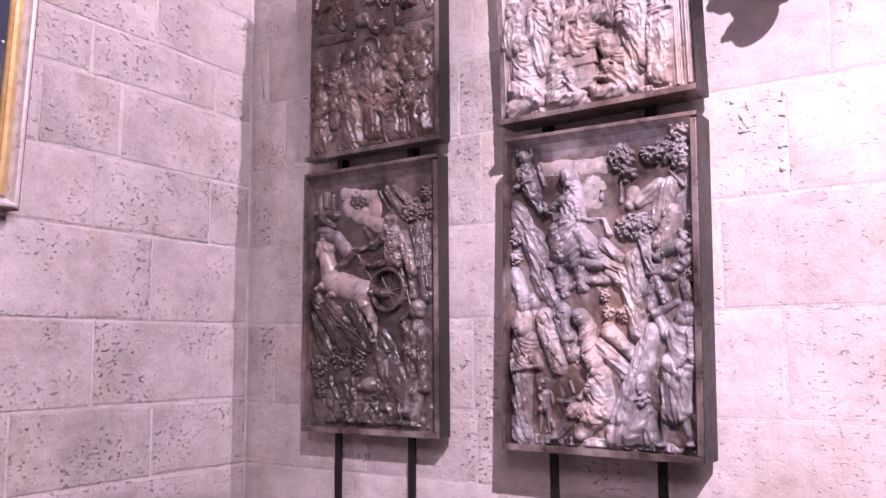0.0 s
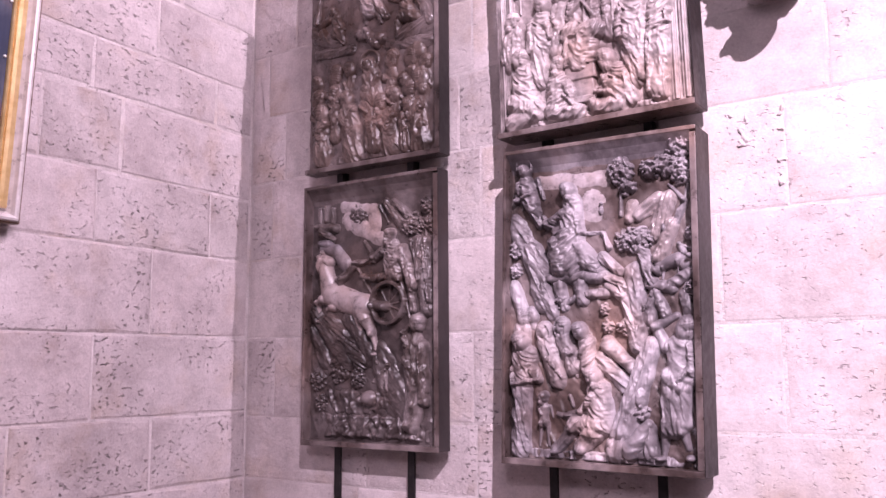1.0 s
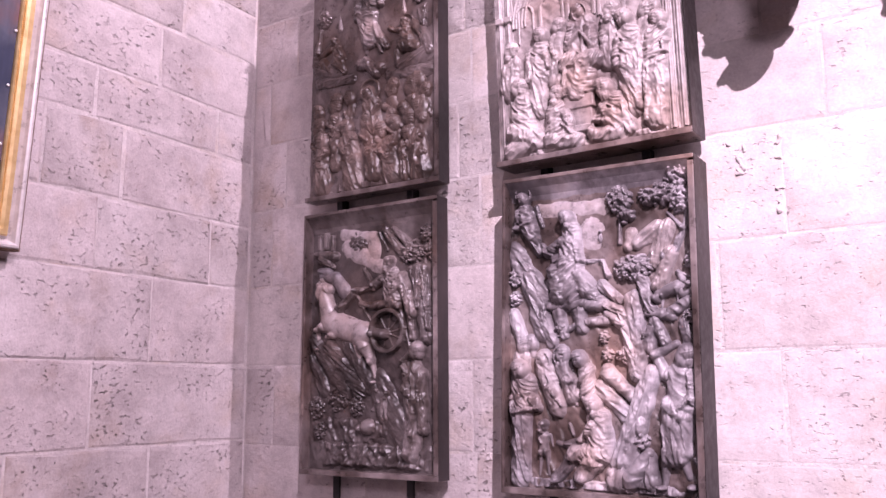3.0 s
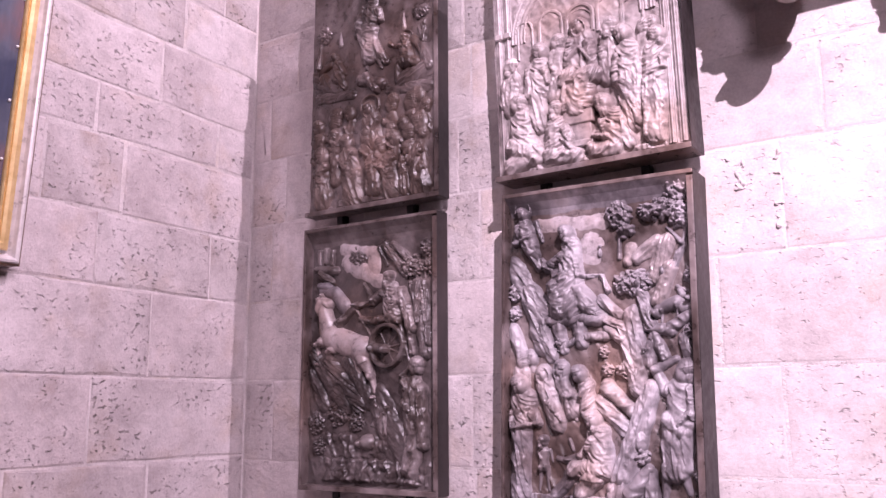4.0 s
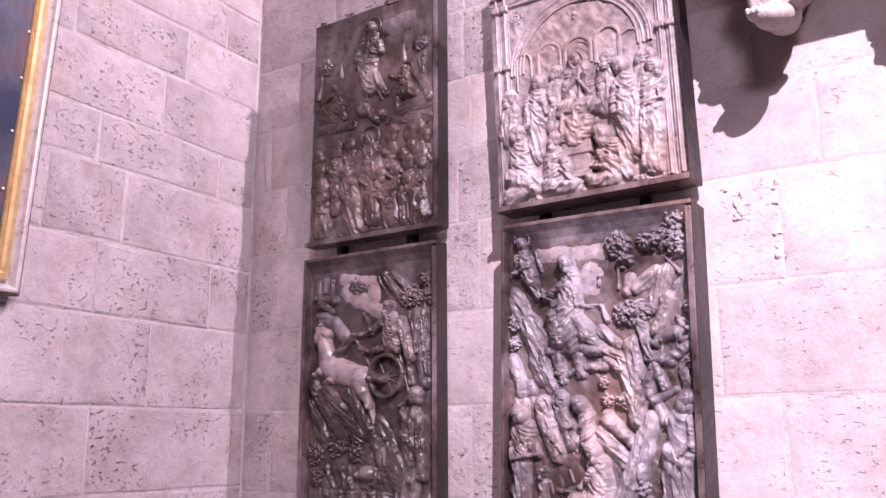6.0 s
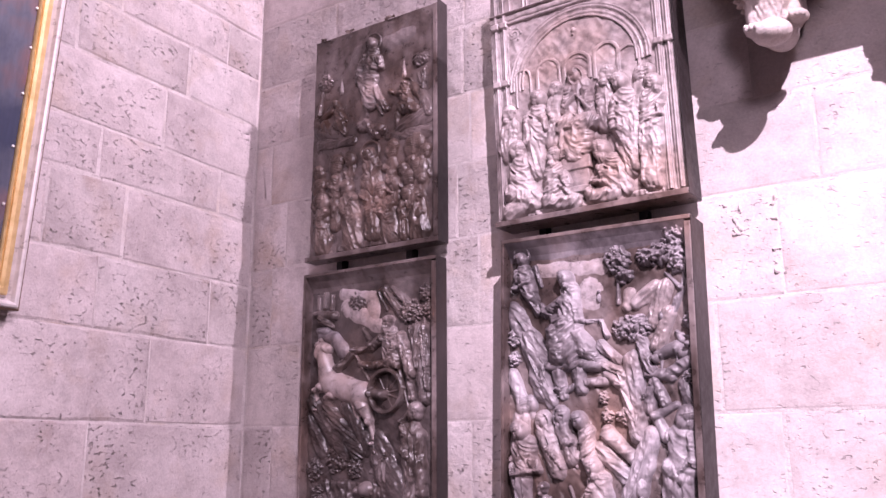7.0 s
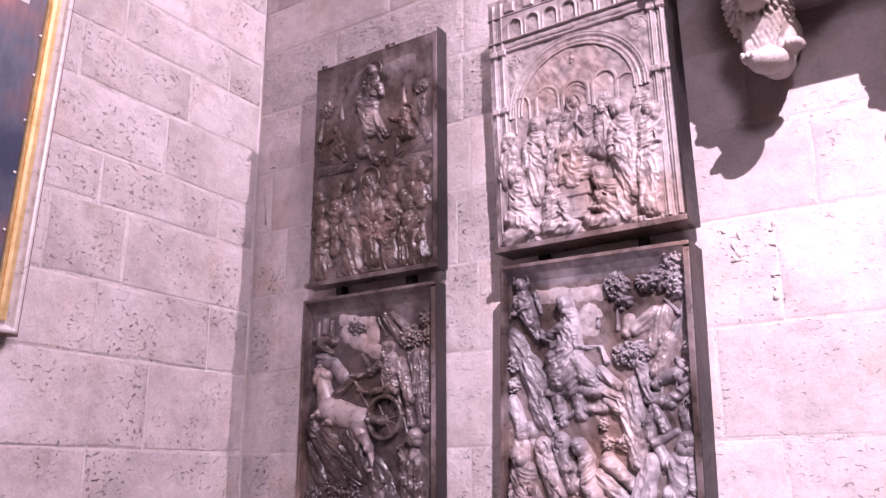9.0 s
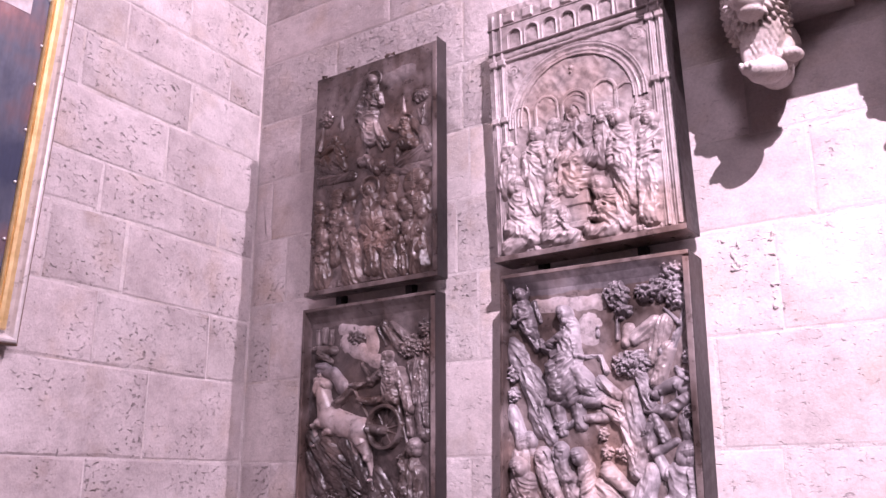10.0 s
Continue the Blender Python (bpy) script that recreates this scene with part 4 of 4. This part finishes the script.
carve(arcade, "carved_figure", O((0.315, 0.511), 0.046, 0.040, 0.014), L((0.315, 0.451), (0.311, 0.350), 0.046, 0.057, 0.034, 2.6, 0, 3), L((0.286, 0.438), (0.270, 0.371), 0.022, 0.024, 0.040, 0, 0.015, 4), L((0.344, 0.422), (0.356, 0.354), 0.022, 0.024, 0.040, 0, 0.015, 5), L((0.275, 0.375), (0.314, 0.410), 0.016, 0.010, 0.044), L((0.352, 0.360), (0.319, 0.409), 0.016, 0.010, 0.044), L((0.267, 0.321), (0.358, 0.308), 0.042, 0.040, 0.046, 0, 0.019, 6), L((0.309, 0.300), (0.289, 0.216), 0.061, 0.053, 0.044, 0, 0.022, 7), L((0.255, 0.303), (0.259, 0.212), 0.024, 0.026, 0.040, 2, 0, 8), H((0.315, 0.484), 0.030, 0.044, 4, True))
carve(arcade, "carved_pedestal", K((0.297, 0.174), 0.053, 0.026, 0.032), K((0.297, 0.121), 0.046, 0.036, 0.026), K((0.302, 0.203), 0.059, 0.0079, 0.038), K((0.294, 0.083), 0.055, 0.014, 0.032), chip=0.0005)
carve(arcade, "carved_figure", L((0.064, 0.366), (0.053, 0.249), 0.034, 0.032, 0.026, 2.6, 0, 3), L((0.042, 0.356), (0.033, 0.274), 0.020, 0.022, 0.028, 2, 0, 4), H((0.058, 0.410), 0.031, 0.034, 3))
carve(arcade, "carved_figure", L((0.231, 0.412), (0.219, 0.272), 0.034, 0.036, 0.028, 2.6, 0, 5), L((0.211, 0.386), (0.230, 0.340), 0.016, 0.013, 0.034, 0, 0.013, 4), H((0.233, 0.455), 0.030, 0.036, 7))
carve(arcade, "carved_figure", L((0.168, 0.382), (0.170, 0.304), 0.047, 0.044, 0.038, 0, 0.019, 3), L((0.156, 0.318), (0.154, 0.185), 0.044, 0.038, 0.036, 2.8, 0, 4), L((0.194, 0.360), (0.206, 0.315), 0.020, 0.015, 0.043, 0, 0.014, 5), L((0.133, 0.375), (0.128, 0.293), 0.020, 0.020, 0.036, 2, 0, 6), H((0.181, 0.436), 0.033, 0.044, 8))
carve(arcade, "carved_figure", L((0.408, 0.410), (0.404, 0.297), 0.036, 0.040, 0.030, 2.6, 0, 3), L((0.387, 0.390), (0.388, 0.330), 0.016, 0.016, 0.034, 0, 0.014, 4), H((0.413, 0.459), 0.034, 0.040, 3), L((0.392, 0.450), (0.385, 0.426), 0.015, 0.0089, 0.038))
carve(arcade, "carved_figure", L((0.521, 0.393), (0.507, 0.280), 0.030, 0.034, 0.026, 2.4, 0, 5), H((0.520, 0.431), 0.029, 0.034, 5), H((0.554, 0.438), 0.026, 0.030, 4))
carve(arcade, "carved_figure", L((0.469, 0.358), (0.457, 0.273), 0.049, 0.046, 0.042, 0, 0.022, 3), L((0.471, 0.280), (0.467, 0.118), 0.044, 0.036, 0.040, 2.8, 0, 4), L((0.436, 0.348), (0.425, 0.272), 0.020, 0.020, 0.042, 0, 0.015, 5), L((0.499, 0.341), (0.487, 0.151), 0.022, 0.024, 0.036, 2, 0, 6), L((0.452, 0.265), (0.494, 0.122), 0.024, 0.018, 0.044, 2, 0, 7), H((0.462, 0.422), 0.033, 0.047, 8))
carve(arcade, "carved_figure", L((0.552, 0.336), (0.545, 0.261), 0.046, 0.046, 0.042, 0, 0.018, 5), L((0.550, 0.260), (0.538, 0.075), 0.046, 0.040, 0.038, 2.8, 0, 6), L((0.580, 0.309), (0.582, 0.276), 0.018, 0.013, 0.046, 0, 0.014, 3), L((0.582, 0.276), (0.542, 0.271), 0.012, 0.010, 0.048), L((0.522, 0.248), (0.516, 0.071), 0.018, 0.020, 0.042, 2, 0, 3), L((0.570, 0.096), (0.531, 0.049), 0.012, 0.018, 0.03, 2, 0, 4), H((0.570, 0.387), 0.034, 0.047, 6))
carve(arcade, "carved_figure", L((0.098, 0.203), (0.104, 0.125), 0.051, 0.053, 0.044, 0, 0.020, 3), L((0.072, 0.112), (0.132, 0.080), 0.044, 0.046, 0.048, 0, 0.020, 4), L((0.101, 0.076), (0.058, 0.049), 0.049, 0.040, 0.040, 2.6, 0, 5), L((0.123, 0.202), (0.120, 0.244), 0.015, 0.010, 0.044), H((0.085, 0.265), 0.036, 0.050, 5))
carve(arcade, "carved_figure", L((0.222, 0.161), (0.221, 0.082), 0.047, 0.051, 0.044, 0, 0.019, 5), L((0.254, 0.139), (0.283, 0.070), 0.026, 0.024, 0.048, 0, 0.016, 4), L((0.283, 0.061), (0.243, 0.107), 0.015, 0.010, 0.052), L((0.201, 0.067), (0.282, 0.046), 0.038, 0.034, 0.046, 0, 0.020, 6), H((0.220, 0.214), 0.033, 0.050, 3))
carve(arcade, "carved_figure", L((0.415, 0.144), (0.423, 0.071), 0.049, 0.055, 0.044, 0, 0.020, 3), L((0.445, 0.123), (0.453, 0.055), 0.028, 0.026, 0.044, 2, 0, 4), L((0.378, 0.137), (0.361, 0.103), 0.024, 0.020, 0.048, 0, 0.015, 5), L((0.392, 0.087), (0.342, 0.097), 0.016, 0.011, 0.052), L((0.344, 0.054), (0.425, 0.047), 0.030, 0.036, 0.044, 0, 0.020, 6), L((0.331, 0.070), (0.348, 0.115), 0.014, 0.012, 0.046), H((0.387, 0.201), 0.037, 0.052, 6), L((0.381, 0.185), (0.388, 0.150), 0.022, 0.010, 0.05, 2, 0, 3))
rock(arcade, 0.03, 0.02, 0.97, 0.05, 0.024, 63, 0.1)

# ---- iron hangers behind the reliefs ----
hanger = thing("wall_hanger", pose(0.535, 0, 0), "flat black iron bar fixed upright to the wall", "bracket", "iron bars behind the reliefs")
part("bar", box((-0.014, -0.046, 0.35), (0.014, -0.034, 3.2), 0.0015), IRON, hanger)
for z in (0.6, 2.335):
    part("spacer", box((-0.011, -0.034, z - 0.02), (0.011, 0.002, z + 0.02), 0.002), IRON, hanger)
for x in (0.873, 1.428, 1.781):
    copy_thing(hanger, pose(x, 0, 0))

# ---- the framed painting on the side wall ----
picture = thing("framed_painting", LEFT @ pose(0.045, -1.07, 2.055, 0, 4.2, 0), "dark oil painting in a gilt and grey moulded frame", "painting")
PW, PH = 1.5, 2.1


def moulding(name, inset, wide, profile, material, parent, label=""):
    """Four mitred lengths: profile of (outward height, share of the breadth)."""
    for k in range(4):
        bm = bmesh.new()
        rings = []
        for end in (0, 1):
            ring = []
            for height, share in profile:
                o = inset + wide * share
                corners = [(-o, o), (-PW + o, o), (-PW + o, PH - o), (-o, PH - o)]
                y, z = corners[(k + end) % 4]
                ring.append(bm.verts.new((height, y, z)))
            rings.append(ring)
        n = len(profile)
        for i in range(n):
            bm.faces.new([rings[0][i], rings[0][(i + 1) % n], rings[1][(i + 1) % n], rings[1][i]])
        bm.faces.new(rings[0][::-1])
        bm.faces.new(rings[1])
        bmesh.ops.recalc_face_normals(bm, faces=bm.faces)
        part(name, bm, material, parent, label)


# Dark strip that puts the shadow at the frame's outer side into colour.
moulding("outer_edge", 0.0, 0.005, [(-0.035, 0), (0.010, 0), (0.014, 0.5), (0.014, 1.0), (-0.035, 1.0)], BROWN, picture, "dark brown outer edge with its shadow painted in")
moulding("outer_moulding", 0.0051, 0.039, [(-0.03, 0), (0.012, 0), (0.021, 0.12), (0.023, 0.3), (0.018, 0.45), (0.003, 0.6), (-0.006, 0.8), (0.0, 1.0), (-0.03, 1.0)], SILVER, picture, "greyed pale outer moulding")
moulding("gilt_moulding", 0.0442, 0.04, [(-0.03, 0), (0.004, 0), (0.014, 0.1), (0.016, 0.5), (0.010, 0.74), (0.002, 0.76), (0.006, 0.9), (0.0, 1.0), (-0.03, 1.0)], GILT, picture, "gilt inner moulding")
part("canvas", box((-0.022, -PW + 0.08, 0.08), (-0.010, -0.08, PH - 0.08)), PAINT, picture, "dark varnished oil canvas")
bm = bmesh.new()
for (y0, z0), (y1, z1) in (((-0.34, 1.09), (-0.145, 1.5)), ((-0.7, 0.9), (-0.5, 1.2))):
    add_box(bm, (-0.0098, y0, z0), (-0.0085, y1, z1))
part("painted_scroll", bm, PALE_PAINT, picture, "pale painted patch")
# Studs in non-metal white, so that their glints are in the colour.
for z, y in ((0.18, -0.0935), (0.33, -0.0945), (0.52, -0.094), (0.70, -0.0905), (0.86, -0.089), (1.0, -0.089), (1.17, -0.0885)):
    bm = bmesh.new()
    bmesh.ops.create_icosphere(bm, subdivisions=2, radius=0.005, matrix=Matrix.Translation((-0.007, y, z)))
    part("stud", bm, GLINT, picture, "small stud with its glint painted white", True)

# ---- the lion consoles and the ledge that they carry ----


def lion(x):
    """A crouching stone lion leaning out of the wall: one plain mesh."""
    bm = bmesh.new()

    def lump(c, r, turn=(0, 0, 0), sub=3):
        m = Matrix.LocRotScale(c, Euler([radians(a) for a in turn]), r)
        bmesh.ops.create_icosphere(bm, subdivisions=sub, radius=1, matrix=m)

    lump((0.01, -0.09, 2.88), (0.075, 0.15, 0.085), (18, 0, 0))
    lump((0.01, -0.21, 2.86), (0.062, 0.08, 0.075))
    lump((0.0, -0.29, 2.938), (0.064, 0.07, 0.064))
    lump((0.004, -0.352, 2.91), (0.044, 0.042, 0.034))
    lump((0.004, -0.335, 2.877), (0.036, 0.04, 0.016))
    lump((0.012, -0.245, 2.738), (0.054, 0.064, 0.037), (12, 0, 0))
    lump((0.01, -0.15, 2.79), (0.056, 0.12, 0.05))
    lump((-0.036, -0.235, 2.805), (0.020, 0.032, 0.06), (12, 0, 0))
    lump((-0.032, -0.262, 2.748), (0.024, 0.034, 0.017))
    lump((0.060, -0.19, 2.815), (0.024, 0.034, 0.05), (12, 0, -15))
    lump((0.080, -0.21, 2.785), (0.025, 0.034, 0.018), (0, 0, -25))
    for k in (-1, 0, 1):
        lump((0.080 + 0.013 * k, -0.238 + 0.004 * k, 2.782), (0.007, 0.013, 0.012), (0, 0, -25), 2)
        lump((-0.032 + 0.014 * k, -0.293, 2.745), (0.007, 0.012, 0.012), sub=2)
    for side in (-1, 1):
        lump((side * 0.046, -0.275, 2.998), (0.018, 0.016, 0.02))
        lump((side * 0.019 + 0.004, -0.384, 2.912), (0.017, 0.014, 0.016), sub=2)
        lump((side * 0.027, -0.345, 2.95), (0.017, 0.016, 0.012), sub=2)
        lump((side * 0.034, -0.34, 2.925), (0.018, 0.02, 0.016), sub=2)
    lump((0.004, -0.392, 2.927), (0.015, 0.012, 0.010), sub=2)
    g = random.Random(3)
    for ring, (y, z, rad, n) in enumerate(((-0.315, 2.94, 0.062, 26), (-0.29, 2.935, 0.072, 28), (-0.265, 2.925, 0.077, 30), (-0.238, 2.91, 0.077, 30), (-0.21, 2.895, 0.074, 28))):
        for k in range(n):
            a = 2 * math.pi * (k + 0.5 * (ring % 2)) / n
            lump((rad * math.cos(a), y + 0.008 * g.random(), z + rad * math.sin(a)), (0.0065, 0.016, 0.021), (25, 90 - math.degrees(a) + 20 * g.random(), 0), 2)
    # locks hanging down the breast
    for row in range(5):
        for k in range(9 - row):
            a = (k - 0.5 * (8 - row)) * 0.0135
            lump((0.008 + a, -0.283 + 0.007 * row + 4.0 * a * a, 2.855 - 0.019 * row), (0.0062, 0.009, 0.0185), (10, 25 * g.random() - 12, 0), 2)
    ob = part("stone_lion", bm, LION_STONE, None, "", True)
    ob.location = (x, 0, 0)
    melt = ob.modifiers.new("melt", "REMESH")
    melt.mode, melt.voxel_size, melt.use_smooth_shade = "VOXEL", 0.0032, True
    return tagged(ob, "weathered stone lion crouching under a stone ledge", "sculpture", "stone lion consoles")


lion(2.242)
lion(2.705)
ledge = thing("stone_ledge", pose(2.11, 0, 3.075), "plain projecting stone ledge carried by lions", "ledge")
part("shelf", box((0.09, -0.495, 0), (2.0, 0.0, 0.18), 0.008), STONE_ROOM, ledge)
for x in (0.10, 0.565):
    part("abacus", box((x, -0.41, -0.085), (x + 0.265, 0.0, -0.0005), 0.006), STONE_ROOM, ledge)
part("chest", box((-0.04, -0.47, 0.1805), (1.97, 0.0, 0.42), 0.01), STONE_ROOM, ledge)

# ---- the walls' blocks ----


def block(parent, lip, u0, u1, z0, z1, proud, material, flip):
    """A dressed block with softened, slightly uneven edges, standing a little proud of the mortar."""
    g, j, e = rng.random, 0.0008, 0.007
    bm = bmesh.new()
    deep = 0.05
    third, two = u0 + (u1 - u0) * (0.25 + 0.15 * g()), u0 + (u1 - u0) * (0.6 + 0.15 * g())
    outer = [(u0 + j, z0 + j, 1, 1), (third, z0 + j, 0, 1), (two, z0 + j, 0, 1), (u1 - j, z0 + j, -1, 1),
             (u1 - j, z1 - j, -1, -1), (two, z1 - j, 0, -1), (third, z1 - j, 0, -1), (u0 + j, z1 - j, 1, -1)]
    drift = [(0.5 * j + 0.0115 * g() ** 2 if lip > 0.002 else 0.002 * g()) for _ in outer]
    ends = []
    for k, h, wob in ((0.0, -deep, 0.0), (0.0, proud - lip, 0.3), (e, proud, 1.0), (0.03, proud + 0.0015, 1.2)):
        ring = []
        for (a, b, su, sz), d in zip(outer, drift):
            a, b = a + su * (k + wob * d), b + sz * (k + wob * d)
            ring.append(bm.verts.new((h, -a, b) if flip else (a, -h, b)))
        ends.append(ring)
    for p, q in zip(ends, ends[1:]):
        for i in range(8):
            bm.faces.new([p[i], p[(i + 1) % 8], q[(i + 1) % 8], q[i]])
    bm.faces.new(ends[-1])
    bmesh.ops.recalc_face_normals(bm, faces=bm.faces)
    return part("stone_block", bm, material, parent)


def courses(parent, levels, joints, start, end, material, flip, seed):
    r = random.Random(seed)
    for n, (z0, z1) in enumerate(zip(levels, levels[1:])):
        cuts = [start] + sorted(joints.get(n, ()))
        while cuts[-1] < end - 0.75:
            cuts.append(cuts[-1] + 0.42 + 0.3 * r.random())
        cuts.append(end)
        for a, b in zip(cuts, cuts[1:]):
            block(parent, 0.0045 if flip else 0.0019, a, b, z0, z1, (-0.001 + 0.003 * r.random()) if flip else 0.0016 * r.random(), material if flip or a > 1.2 or n % 3 == 0 else STONE_LEFT, flip)


LEVELS_LEFT = [0.0, 0.3, 0.62, 0.9, 1.16, 1.424, 1.724, 2.042, 2.305, 2.587, 2.781, 3.037, 3.266, 3.468, 3.74, 4.02, 4.3, 4.6]
JOINTS_LEFT = {4: (0.48, 1.03), 5: (0.74,), 6: (0.505, 1.1), 7: (0.226, 0.755), 8: (0.662, 0.985), 9: (0.21, 0.79), 10: (0.515, 1.15), 11: (0.41, 0.93), 12: (0.205, 0.75), 13: (0.447, 1.0)}
courses(wall_left, LEVELS_LEFT, JOINTS_LEFT, 0.006, 3.6, STONE_LEFT, True, 2)
LEVELS_RIGHT = [0.0, 0.3, 0.62, 0.9, 1.16, 1.405, 1.722, 2.048, 2.375, 2.66, 2.936, 3.219, 3.52, 3.74, 4.02, 4.3, 4.6]
JOINTS_RIGHT = {5: (0.16, 0.7, 1.11, 1.7), 6: (0.3, 0.9, 1.5, 1.97), 7: (0.13, 0.62, 1.15, 1.8, 2.17), 8: (0.2, 0.8, 1.06, 1.75, 2.3), 9: (0.1, 0.6, 1.12, 1.7), 10: (0.25, 0.75, 1.09, 1.9), 11: (0.45, 1.1, 1.75), 12: (0.735, 1.3)}
courses(wall_right, LEVELS_RIGHT, JOINTS_RIGHT, 0.004, 4.6, STONE_RIGHT, False, 3)

# ---- chips and scars in the pale wall ----
for k, (x0, z0, x1, z1, cut) in enumerate(((1.985, 2.22, 2.09, 2.36, 0.62), (2.13, 2.08, 2.19, 2.40, 0.68), (1.13, 1.33, 1.20, 1.44, 0.60))):
    c = Carving(x0, z0, x1, z1, 0.003)
    edge = np.clip(np.minimum(np.minimum(c.u - x0, x1 - c.u), np.minimum(c.v - z0, z1 - c.v)) / 0.02, 0, 1)
    flake = rough(c.u, c.v, 45, 70 + k) * edge
    c.top(np.where(flake > cut, 0.004 + 0.03 * (flake - cut), 0))
    linked("plaster_scar", c.mesh("plaster_scar", 0.0006), STONE_RIGHT, wall_right, "rough raised plaster scar")
